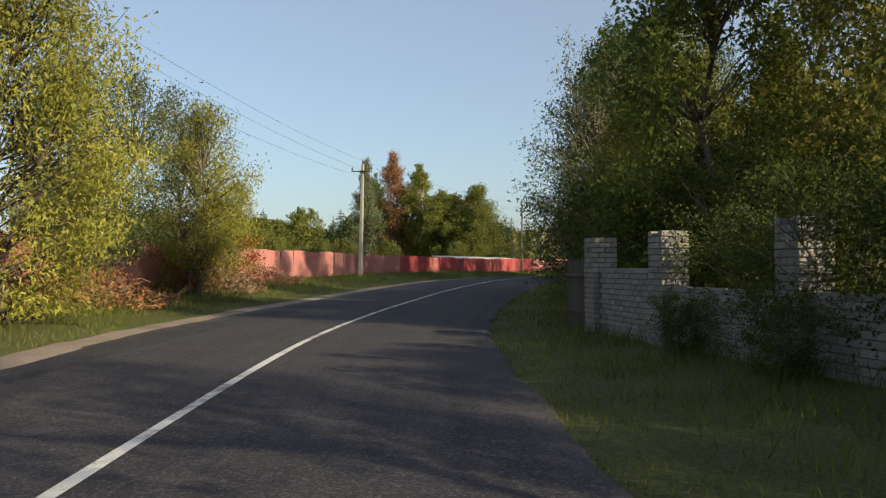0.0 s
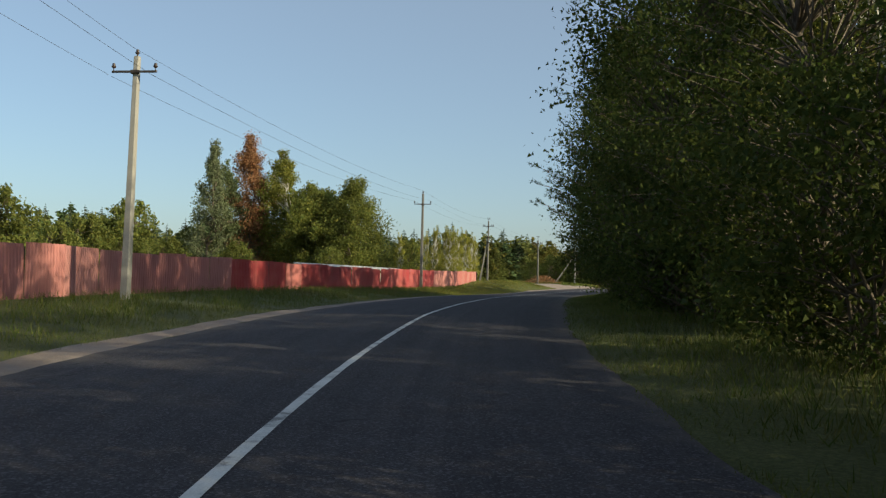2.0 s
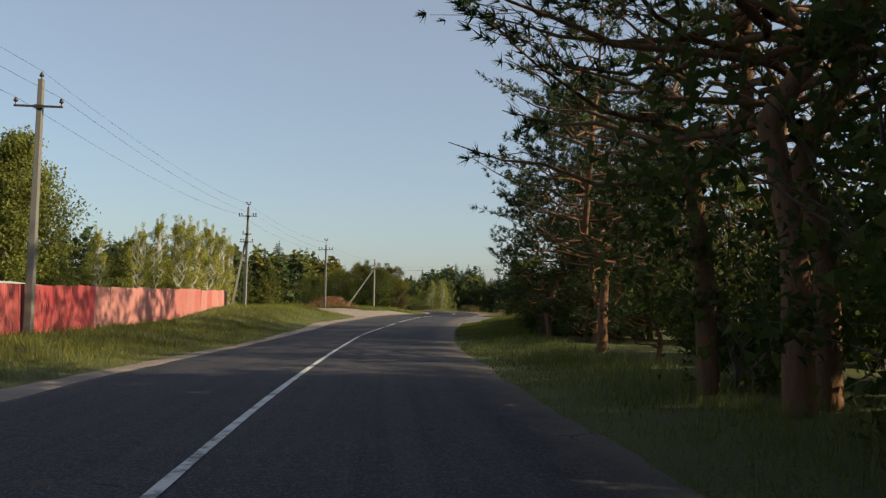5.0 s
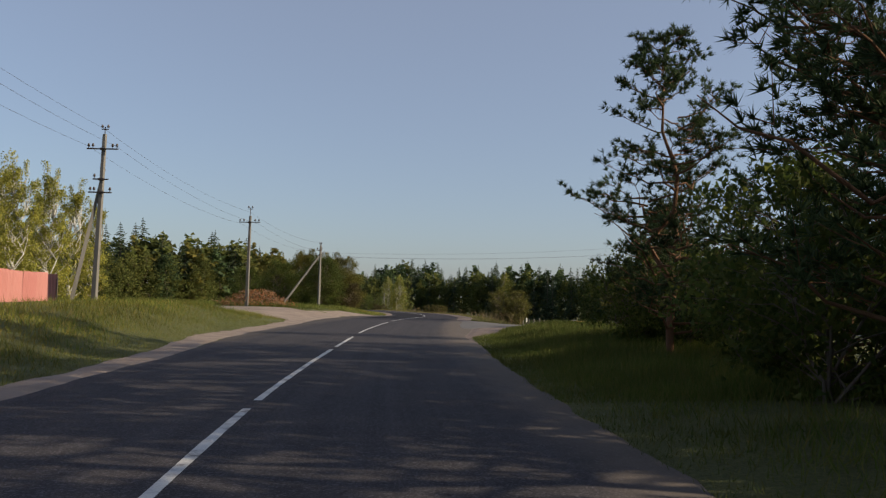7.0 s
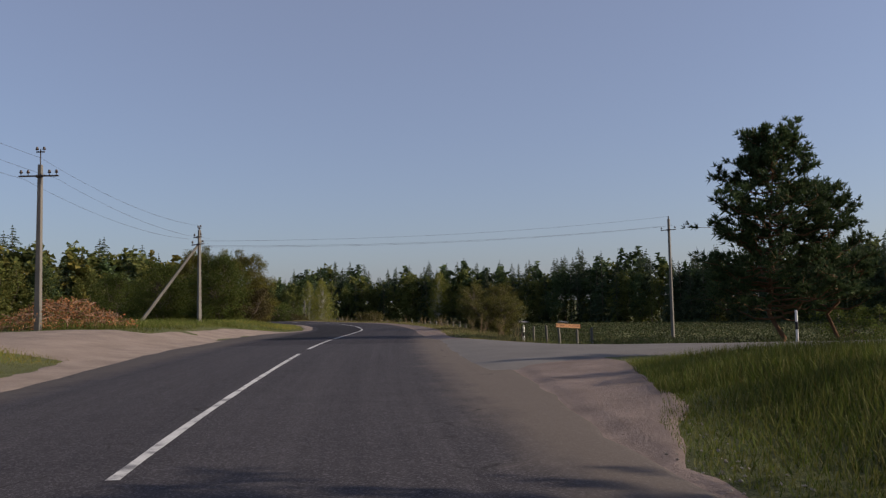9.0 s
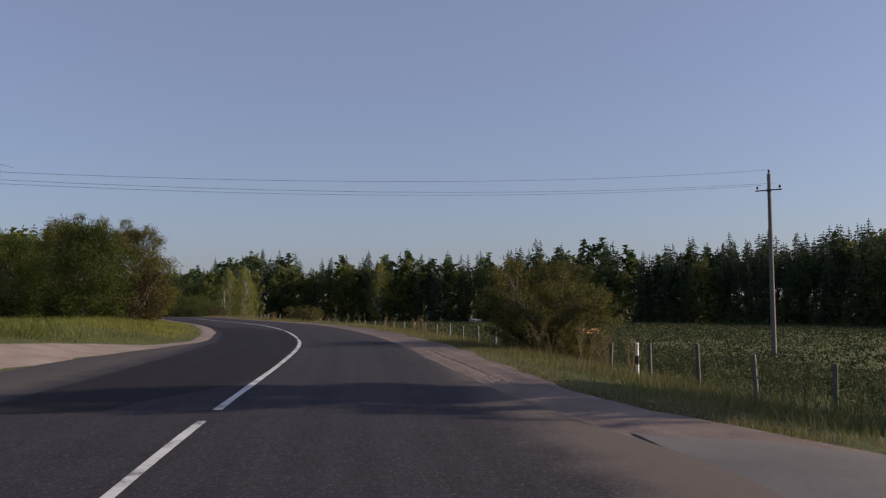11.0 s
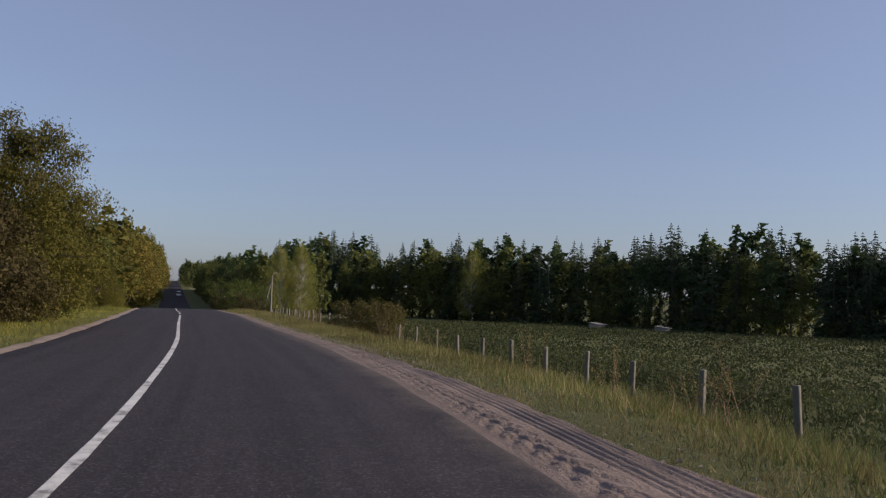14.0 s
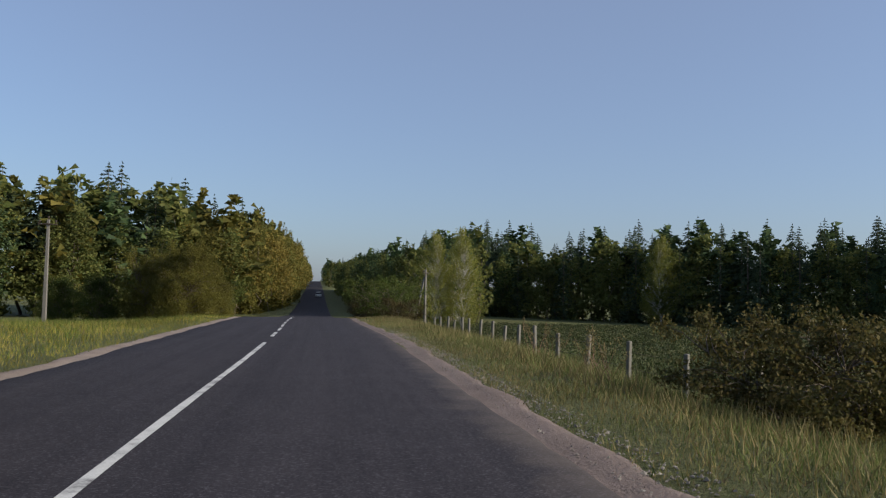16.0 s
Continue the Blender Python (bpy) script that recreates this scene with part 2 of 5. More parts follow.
L_WILLOW = foliage("willow_leaves", [(0.085, 0.095, 0.022), (0.14, 0.14, 0.03), (0.20, 0.18, 0.04), (0.11, 0.12, 0.035)], 0.45, value=1.9)
L_WILLOW_DARK = foliage("grey_willow_leaves", [(0.05, 0.07, 0.03), (0.08, 0.10, 0.045), (0.11, 0.125, 0.06)], 0.4, value=1.6)
L_GREEN = foliage("green_leaves", [(0.045, 0.058, 0.016), (0.075, 0.088, 0.022), (0.12, 0.118, 0.03), (0.06, 0.075, 0.022)], 0.5, value=1.9)
# greens set darker, so the colour itself carries the wood edge's shade
L_SHADED = foliage("shade_darkened_leaves", [(0.035, 0.055, 0.014), (0.06, 0.085, 0.018), (0.095, 0.105, 0.025), (0.05, 0.075, 0.02)], 0.5, value=1.15)
L_POPLAR = foliage("yellow_green_willow_leaves", [(0.12, 0.115, 0.026), (0.17, 0.155, 0.032), (0.14, 0.145, 0.034), (0.22, 0.175, 0.04)], 0.45, value=0.75)
L_YELLOW = foliage("yellowing_leaves", [(0.085, 0.09, 0.02), (0.14, 0.13, 0.028), (0.20, 0.165, 0.034), (0.10, 0.115, 0.028)], 0.5, value=1.7)
L_ASPEN = foliage("half_yellow_aspen_leaves", [(0.05, 0.07, 0.018), (0.09, 0.10, 0.022), (0.17, 0.14, 0.03), (0.07, 0.085, 0.022)], 0.5, value=1.7)
L_LIME = foliage("green_lime_leaves", [(0.045, 0.068, 0.016), (0.07, 0.095, 0.02), (0.12, 0.125, 0.028), (0.06, 0.08, 0.02)], 0.5, value=1.6)
L_HEDGE = foliage("olive_bush_leaves", [(0.05, 0.055, 0.016), (0.08, 0.08, 0.022), (0.13, 0.115, 0.03), (0.06, 0.065, 0.02)], 0.4, value=1.15)
L_FIELD = foliage("yellowing_bush_leaves", [(0.05, 0.055, 0.018), (0.085, 0.08, 0.026), (0.13, 0.10, 0.035), (0.07, 0.07, 0.024)], 0.4, value=1.0)
L_BROWN = foliage("brownish_bush_leaves", [(0.075, 0.06, 0.025), (0.11, 0.085, 0.035), (0.09, 0.08, 0.03)], value=0.8)
L_BIRCH = foliage("birch_leaves", [(0.06, 0.075, 0.018), (0.10, 0.11, 0.025), (0.15, 0.135, 0.03), (0.085, 0.095, 0.025)], 0.45, value=1.85)
# far birch leaves, lightened so their colour includes the haze of distance
L_FAR = foliage("haze_lightened_birch_leaves", [(0.05, 0.068, 0.02), (0.085, 0.10, 0.028), (0.115, 0.115, 0.034), (0.07, 0.085, 0.03)], 0.45, value=1.4)
L_OLIVE = foliage("olive_birch_leaves", [(0.06, 0.07, 0.018), (0.10, 0.10, 0.024), (0.15, 0.125, 0.03), (0.08, 0.085, 0.024)], 0.4, value=1.3)
L_AMBER = foliage("amber_aspen_leaves", [(0.085, 0.08, 0.02), (0.14, 0.115, 0.028), (0.19, 0.14, 0.034), (0.10, 0.10, 0.028)], 0.4, value=1.25)
L_RED = foliage("reddish_brown_needles", [(0.14, 0.06, 0.03), (0.21, 0.10, 0.05), (0.17, 0.09, 0.045), (0.11, 0.07, 0.035)], value=1.4)
L_REDLEAF = foliage("red_autumn_leaves", [(0.30, 0.05, 0.025), (0.42, 0.11, 0.04), (0.34, 0.08, 0.03), (0.45, 0.18, 0.07)], 0.4)
L_DRY = foliage("dry_orange_leaves", [(0.22, 0.085, 0.03), (0.30, 0.14, 0.06), (0.17, 0.08, 0.04), (0.34, 0.19, 0.10)], 0.3, value=1.25)
L_WITHERED = foliage("withered_leaves", [(0.20, 0.13, 0.085), (0.28, 0.19, 0.13), (0.15, 0.10, 0.06), (0.33, 0.25, 0.18)], 0.3, value=1.0)
L_PINE = foliage("pine_needles", [(0.022, 0.038, 0.017), (0.038, 0.06, 0.024), (0.055, 0.078, 0.03)], 0.25, value=1.45)
# needles made paler and bluer: aerial haze mixed into the colour
L_SPRUCE = foliage("haze_lightened_spruce_needles", [(0.026, 0.038, 0.022), (0.036, 0.052, 0.028), (0.048, 0.064, 0.032)], 0.3, value=1.6)
L_PALE = foliage("pale_poplar_leaves", [(0.07, 0.085, 0.045), (0.11, 0.13, 0.07), (0.14, 0.15, 0.085)], value=1.5)
L_GRASS = foliage("grass_blades", [(0.065, 0.10, 0.018), (0.10, 0.135, 0.024), (0.17, 0.16, 0.05), (0.085, 0.118, 0.022)], 0.35, value=0.95)
# dry slope grass, greyed further in colour to stand in for windscreen haze
L_SLOPE = foliage("haze_dulled_grass_blades", [(0.07, 0.10, 0.028), (0.10, 0.125, 0.036), (0.16, 0.15, 0.064), (0.085, 0.108, 0.032)], 0.3, value=1.0)
L_LITTER = foliage("brown_withered_grass", [(0.13, 0.095, 0.06), (0.17, 0.13, 0.08), (0.10, 0.075, 0.045), (0.20, 0.16, 0.10)], 0.2, value=0.8)
# sunlight on the left verge is put into this brighter grass colour
L_SUNGRASS = foliage("sunlit_yellow_grass_blades", [(0.15, 0.155, 0.024), (0.22, 0.20, 0.034), (0.28, 0.23, 0.06), (0.18, 0.175, 0.03)], 0.3, value=1.0)
L_DRYGRASS = foliage("dry_grass_blades", [(0.22, 0.18, 0.075), (0.30, 0.25, 0.12), (0.16, 0.15, 0.05), (0.26, 0.20, 0.10)], 0.3, value=0.8)
L_CROP = foliage("berry_bush_leaves", [(0.03, 0.048, 0.018), (0.05, 0.07, 0.024), (0.08, 0.08, 0.034), (0.055, 0.06, 0.028), (0.04, 0.06, 0.02)], 0.25, value=1.0)


# ---- mesh helpers ----


def link_mesh(name, verts, quads, mat, parent=None, label="", smooth=False):
    """One mesh object from arrays of corners and of faces with three or four corners each."""
    verts, quads = np.asarray(verts, np.float32), np.asarray(quads, np.int32)
    me = bpy.data.meshes.new(name)
    k = quads.shape[1]
    me.vertices.add(len(verts))
    me.vertices.foreach_set("co", verts.ravel())
    me.loops.add(quads.size)
    me.loops.foreach_set("vertex_index", quads.ravel())
    me.polygons.add(len(quads))
    me.polygons.foreach_set("loop_start", np.arange(0, quads.size, k, dtype=np.int32))
    me.polygons.foreach_set("use_smooth", np.full(len(quads), smooth))
    me.materials.append(mat)
    me.update(calc_edges=True)
    ob = new(name, me)
    if parent is not None:
        ob.parent = parent
    return tagged(ob, label)


def part(name, bm, mat, parent=None, label=""):
    me = bpy.data.meshes.new(name)
    bm.to_mesh(me)
    bm.free()
    me.materials.append(mat)
    ob = new(name, me)
    if parent is not None:
        ob.parent = parent
    return tagged(ob, label)


def thing(name, m, label, category, group="", kind=""):
    """An empty at the base of a thing, for its parts."""
    ob = new(name)
    ob.matrix_basis = m
    ob.empty_display_size = 0.2
    return tagged(ob, label, category, group, kind)


def box(bm, c, s, m=None, bevel=0.0):
    r = bmesh.ops.create_cube(bm, size=1.0, matrix=(m or Matrix()) @ Matrix.Translation(c) @ Matrix.Diagonal((*s, 1)))
    if bevel:
        es = list({e for v in r["verts"] for e in v.link_edges})
        bmesh.ops.bevel(bm, geom=es, offset=bevel, segments=1, affect="EDGES")


def rod(bm, a, b, r0, r1, seg=8):
    a, b = Vector(a), Vector(b)
    d = b - a
    m = Matrix.Translation((a + b) / 2) @ d.to_track_quat("Z", "Y").to_matrix().to_4x4()
    bmesh.ops.create_cone(bm, cap_ends=True, segments=seg, radius1=r0, radius2=r1, depth=d.length, matrix=m)


def tube(pts, radii, seg=6):
    """A tube along points, as corners and four-cornered faces."""
    pts, radii = np.asarray(pts, float), np.asarray(radii, float)
    n = len(pts)
    t = np.gradient(pts, axis=0)
    t /= np.linalg.norm(t, axis=1)[:, None] + 1e-9
    ref = np.where(abs(t[:, 2:3]) > 0.9, [[1.0, 0, 0]], [[0, 0, 1.0]])
    u = np.cross(t, ref)
    u /= np.linalg.norm(u, axis=1)[:, None] + 1e-9
    w = np.cross(t, u)
    a = np.linspace(0, 2 * np.pi, seg, endpoint=False)
    v = pts[:, None] + radii[:, None, None] * (np.cos(a)[None, :, None] * u[:, None] + np.sin(a)[None, :, None] * w[:, None])
    i, j = np.meshgrid(np.arange(n - 1), np.arange(seg), indexing="ij")
    q = np.stack([i * seg + j, i * seg + (j + 1) % seg, (i + 1) * seg + (j + 1) % seg, (i + 1) * seg + j], -1).reshape(-1, 4)
    return v.reshape(-1, 3), q


def join(parts):
    vs, qs, o = [], [], 0
    for v, q in parts:
        vs.append(v)
        qs.append(q + o)
        o += len(v)
    return np.concatenate(vs), np.concatenate(qs)


def unit(v):
    return v / (np.linalg.norm(v, axis=-1, keepdims=True) + 1e-9)


def blades(c, along, length, width, r, kite=False):
    """Leaf blades, each a kite of four corners or a plain three-cornered blade: centres, main directions, lengths and widths."""
    n = len(c)
    side = unit(np.cross(along, r.normal(size=(n, 3))))
    length, width = np.broadcast_to(length, n)[:, None], np.broadcast_to(width, n)[:, None]
    if not kite:
        v = np.stack([c - along * length / 2 - side * width / 2, c - along * length / 2 + side * width / 2, c + along * length / 2], 1)
        return v.reshape(-1, 3), np.arange(3 * n).reshape(n, 3)
    bend = np.cross(along, side) * length * 0.15
    v = np.stack([c - along * length / 2, c + side * width / 2 + bend, c + along * length / 2, c - side * width / 2 + bend], 1)
    return v.reshape(-1, 3), np.arange(4 * n).reshape(n, 4)


# ---- plants ----
def limb(r, a, b, sag=0.1, n=5):
    t = np.linspace(0, 1, n)[:, None]
    a, b = np.asarray(a, float), np.asarray(b, float)
    p = a + (b - a) * t + r.normal(size=(n, 3)) * np.linalg.norm(b - a) * 0.04 * np.sin(np.pi * t)
    p[:, 2] += np.sin(np.pi * t[:, 0]) * sag * np.linalg.norm(b - a)
    return p


def broadleaf(seed, h, base, rad, leaves, size, clumps=60, shape=1.0, stems=1, droop=0.0, aspect=0.55, thin=0.06, twig=0.022, lean=0.0, cone=0.0, kite=False, puff=0.31):
    """Wood and leaves of a tree: h high, crown from base up, rad wide; leaves hang in clumps round the ends of limbs."""
    r = np.random.default_rng(seed)
    wood, ends = [], []
    for s in range(stems):
        off = r.normal(size=2) * 0.22 * (stems > 1)
        top = np.array([off[0] + r.normal() * rad * 0.12 * (1 + stems * 0.5) + lean, off[1] + r.normal() * rad * 0.12 * (1 + stems * 0.5), h * r.uniform(0.80, 0.92)])
        tr = limb(r, (off[0], off[1], -0.25), top, 0.0, 9)
        wood.append(tube(tr, np.linspace(thin * h / 4 / stems ** 0.4, min(0.012, 0.002 * h), 9), 7))
        for k in range(clumps // stems):
            f = (k + r.uniform()) / (clumps / stems)
            z = base + (h - base) * f
            t = z / top[2] if z < top[2] else 1.0
            hub = tr[min(8, int(max(0.12, t * 0.82) * 8))]
            prof = max(0.12, (np.sin(np.pi * min(1, (0.16 + 0.84 * f) ** shape)) ** 0.65))
            if cone:
                prof = max(0.06, (1 - f) ** cone * (0.55 + 0.45 * min(1, f * 6)))
            a = r.uniform(0, 2 * np.pi)
            q = rad * 0.95 * prof * r.uniform(0.35, 1.0) ** 0.5 * r.uniform(0.8, 1.08)
            end = np.array([top[0] * t + q * np.cos(a), top[1] * t + q * np.sin(a), z + r.normal() * 0.04 * h])
            wood.append(tube(limb(r, hub, end, 0.08), np.linspace(twig * h / 8 + 0.55 * twig, 0.005, 5), 3))
            ends.append((hub, end, prof))
    cs, al = [], []
    per = max(3, leaves // len(ends))
    for hub, end, prof in ends:
        spread = rad * puff * r.uniform(0.65, 1.25) * (0.45 + 0.55 * min(1, prof * 1.4))
        t = r.beta(3, 1, per)[:, None]
        ball = unit(r.normal(size=(per, 3))) * r.uniform(0, 1, (per, 1)) ** 0.5
        c = hub + (end - hub) * (0.45 + 0.55 * t) + ball * spread * (0.35 + 0.65 * t) * [1, 1, 0.75]
        c[:, 2] -= droop * r.uniform(0, 1, per) * spread * 2
        d = unit(r.normal(size=(per, 3)) + [0, 0, -0.4 - droop])
        cs.append(c)
        al.append(d)
    c, al = np.concatenate(cs), np.concatenate(al)
    keep = c[:, 2] > 0.15
    c, al = c[keep], al[keep]
    L = size * r.uniform(0.6, 1.3, len(c))
    return join(wood), blades(c, al, L, L * aspect, r, kite)


def spruce(seed, h, rad, whorls=22, sprays=14, base=0.06, tuft=0.5, droop=0.35, gap=0.0):
    """Wood and needles of a spruce: whorls of drooping boughs, shorter towards the tip."""
    r = np.random.default_rng(seed)
    wood = [tube(np.array([[0, 0, -0.25], [0, 0, h * 0.5], [0, 0, h * 0.97]]), [h * 0.014, h * 0.008, h * 0.001], 7)]
    c, al, L = [], [], []
    for w in range(whorls):
        f = (w + r.uniform(-0.3, 0.3)) / whorls
        z = h * (base + (0.985 - base) * f)
        R = rad * (1 - f) ** 0.9 * r.uniform(0.82, 1.1) + 0.006 * h
        for k in range(max(4, int(7 - 3 * f))):
            if r.uniform() < gap:
                continue
            a = r.uniform(0, 2 * np.pi)
            u = np.array([np.cos(a), np.sin(a), 0])
            n = max(3, int(sprays * (1 - 0.6 * f)))
            t = r.uniform(0.12, 1, n)
            p = u * (t * R)[:, None] + r.normal(size=(n, 3)) * 0.09 * R * t[:, None]
            p[:, 2] += z - droop * R * t ** 1.3 + 0.12 * R * t ** 3
            c.append(p)
            al.append(unit(u + r.normal(size=(n, 3)) * 0.55 + [0, 0, -0.35]))
            L.append(tuft * r.uniform(0.6, 1.25, n) * (0.4 + 0.6 * (1 - f)))
    c.append(np.array([[0, 0, h * 0.99]] * 4))
    al.append(unit(r.normal(size=(4, 3)) * 0.25 + [0, 0, 1]))
    L.append(np.full(4, tuft * 0.5))
    c, al, L = np.concatenate(c), np.concatenate(al), np.concatenate(L)
    return join(wood), blades(c, al, L, L * 0.5, r)


def pine(seed, h, rad, base=0.25, boughs=46, tufts=15, needle=0.16, each=11, slim=0.22):
    """Wood and needles of a pine: rising boughs that end in round tufts of needles."""
    r = np.random.default_rng(seed)
    tr = limb(r, (0, 0, -0.25), (r.normal() * 0.2, r.normal() * 0.2, h * 0.97), 0.0, 9)
    wood = [tube(tr, np.linspace(h * 0.013, 0.02, 9), 8)]
    tc, td = [], []
    for k in range(boughs):
        f = (k + r.uniform()) / boughs
        z = h * (base + (0.97 - base) * f)
        hub = tr[min(8, int(z / h * 8))] * [1, 1, 0] + [0, 0, z]
        a = k * 2.4 + r.normal() * 0.4
        R = rad * (1 - 0.72 * f ** 1.4) * r.uniform(0.6, 1.1)
        end = hub + [R * np.cos(a), R * np.sin(a), R * r.uniform(0.12, 0.5) + 0.25 * f]
        b = limb(r, hub, end, -0.08, 6)
        wood.append(tube(b, np.linspace(0.02 + 0.012 * R, 0.008, 6), 5))
        for j in range(max(3, tufts // 5)):
            t = r.uniform(0.3, 1.0)
            root = b[0] + (b[-1] - b[0]) * t
            tip = root + unit(b[-1] - b[0] + r.normal(size=3) * [0.9, 0.9, 0.3] * R) * (0.3 + 0.26 * R) * r.uniform(0.6, 1.2) + [0, 0, 0.1]
            wood.append(tube(np.array([root, (root + tip) / 2 - [0, 0, 0.03], tip]), [0.012, 0.009, 0.005], 3))
            for i in range(5):
                u = 0.3 + 0.7 * (i + r.uniform()) / 5
                tc.append(root + (tip - root) * u + r.normal(size=3) * 0.07)
                td.append(unit(tip - root + [0, 0, 0.35] + r.normal(size=3) * 0.2))
    tc, td = np.repeat(np.array(tc), each, 0), np.repeat(np.array(td), each, 0)
    d = unit(td + r.normal(size=td.shape) * 0.62)
    L = needle * r.uniform(0.8, 1.5, len(tc))
    c = tc + d * L[:, None] * 0.5
    return join(wood), blades(c, d, L, L * slim, r)


def tree(name, made, bark, leaf, m, label, category="tree", group=""):
    """A tree or bush as a thing with its trunk and its crown."""
    (wv, wq), (lv, lq) = made
    t = thing(name, m, label, category, group)
    link_mesh("trunk", wv, wq, bark, t, smooth=True)
    link_mesh("crown", lv, lq, leaf, t)
    return t


# ---- the road's line and the lie of the land ----
LINE = np.array([(-1.5, -90), (-1.77, -40), (-2.02, -10), (-2.19, 2), (-2.39, 8), (-2.49, 14), (-2.19, 20), (-1.57, 26), (-0.78, 32), (0.28, 38), (1.59, 44), (3.04,
                 50), (4.72, 56), (6.62, 62), (8.56, 68), (10.57, 74), (12.73, 80), (15, 86), (17.34, 92), (19.73, 97.9), (22.21, 104), (24.93, 110), (27.81, 116),
                 (30.74, 122), (33.73, 128.1), (36.93, 134.1), (40.26, 140.2), (43.71, 146.3), (47.45, 152.3), (51.27, 158.2), (54.83, 164.1), (58.08, 170), (60.88,
                 176), (63.34, 181.9), (65.38, 187.9), (67.24, 193.9), (69, 199.9), (70.61, 205.9), (72.23, 212), (73.86, 218), (75.51, 224), (77.11, 230), (78.64,
                 236), (80.09, 242.1), (81.59, 248.1), (83.99, 257.1), (91.99, 288.1), (104.99, 338), (160, 553), (255, 925), (329.87, 1220)], float)
LINE_Z = ([-90, 0, 10, 20, 30, 40, 50, 60, 70, 80, 90, 100, 110, 120, 130, 140, 150, 160, 170, 180, 190, 200, 210, 220, 232, 255, 285, 330, 370, 450, 560, 750, 1220],
          [-0.26, -0.26, -0.23, -0.22, -0.15, 0.03, 0.2, 0.25, 0.23, 0.16, 0.07, 0.01, -0.01, 0.01, 0.06, 0.1, 0.13, 0.1, -0.01, 0.02, 0.05, -0.02, -0.09, -0.14, -0.16, -0.38, -1.5, -2.6, -2.3, 0.0, 3.2, 7.5, 10.0])
HALF = 3.35


def smooth(a, b, v):
    t = np.clip((np.asarray(v, float) - a) / (b - a), 0, 1)
    return t * t * (3 - 2 * t)


yc_dense = np.arange(-90, 1220, 0.5)
xc_dense = np.interp(yc_dense, LINE[:, 1], LINE[:, 0])
for _ in range(3):
    k = np.ones(9) / 9
    pad = np.concatenate([2 * xc_dense[0] - xc_dense[4:0:-1], xc_dense, 2 * xc_dense[-1] - xc_dense[-2:-6:-1]])
    xc_dense = np.convolve(pad, k, "valid")
slope_dense = np.gradient(xc_dense, yc_dense)


def centre(y):
    """Centre line at y: its x and the unit normal to the right."""
    y = np.asarray(y, float)
    g = np.interp(y, yc_dense, slope_dense)
    x = np.interp(y, yc_dense, xc_dense) + np.where(y > 1219, (y - 1219) * g, 0) + np.where(y < -90, (y + 90) * g, 0)
    q = np.sqrt(1 + g * g)
    return x, 1 / q, -g / q


def road_z(y):
    return np.interp(y, *LINE_Z)


def lie(y, d):
    """Height of the ground beside the road's point y, d metres to the right of its centre line."""
    y, d = np.asarray(y, float), np.asarray(d, float)
    z = road_z(y) - 0.05
    right = smooth(138, 158, y) * (1 - 0.5 * smooth(260, 330, y))
    z = z - right * (0.9 * smooth(5.4, 10.5, d) + 0.75 * smooth(10, 26, d) + 0.75 * smooth(26, 110, d)) + (1 - right) * 0.12 * smooth(4, 9, d) + 0.28 * smooth(112, 119, y) * (1 - smooth(130, 135, y)) * smooth(5.5, 9, d) * (1 - smooth(20, 30, d))
    left = np.interp(y, [-20, 20, 60, 110, 122, 133, 138, 143, 148, 151, 160, 171, 178, 190, 205, 236, 262, 330, 400], [0.1, 0.15, 0.3, 0.45, 1.05, 1.05, 0.5, 0.45, 0.62, 0.72, 0.7, 0.6, 0.6, 0.5, 0.05, 0.0, -0.75, -0.75, -0.2])
    z = z + left * smooth(4.8, 9.5, -d) - 0.03 * smooth(3.3, 4.2, -d)
    return z


def spot(y, d):
    x, nx, ny = centre(y)
    return x + nx * d, y + ny * d


def nearest(x, y):
    """The road's point and offset nearest to a place."""
    i = int(np.argmin((xc_dense - x) ** 2 + (yc_dense - y) ** 2))
    cx, nx, ny = centre(yc_dense[i])
    return yc_dense[i], (x - cx) * nx + (y - yc_dense[i]) * ny


def ground_z(x, y):
    s, d = nearest(x, y)
    return float(lie(s, d))


def stand(x, y, turn=0.0, size=1.0, sink=0.0):
    return pose(x, y, ground_z(x, y) - sink, 0, 0, turn) @ Matrix.Scale(size, 4)


def ribbon(name, ys, ds, zf, mat, uv=False):
    """A sheet that follows the road: rows at ys, columns at offsets ds (one row, or a row for each y)."""
    ys = np.asarray(ys, float)
    ds = np.broadcast_to(np.asarray(ds, float), (len(ys), np.shape(ds)[-1]))
    x, nx, ny = centre(ys)
    X, Y = x[:, None] + nx[:, None] * ds, ys[:, None] + ny[:, None] * ds
    Z = zf(np.broadcast_to(ys[:, None], ds.shape), ds)
    r, c = ds.shape
    i, j = np.meshgrid(np.arange(r - 1), np.arange(c - 1), indexing="ij")
    q = np.stack([i * c + j, i * c + j + 1, (i + 1) * c + j + 1, (i + 1) * c + j], -1).reshape(-1, 4)
    ob = link_mesh(name, np.stack([X, Y, Z], -1).reshape(-1, 3), q, mat, smooth=True)
    if uv:
        layer = ob.data.uv_layers.new(name="along")
        co = np.stack([ds, np.broadcast_to(ys[:, None], ds.shape)], -1).reshape(-1, 2)
        layer.data.foreach_set("uv", co[q.ravel()].astype(np.float32).ravel())
    return ob


def wob(y, seed, amp, scale):
    return np.array([noise.noise((v / scale, seed * 7.3, 1.7)) for v in np.ravel(y)]).reshape(np.shape(y)) * amp


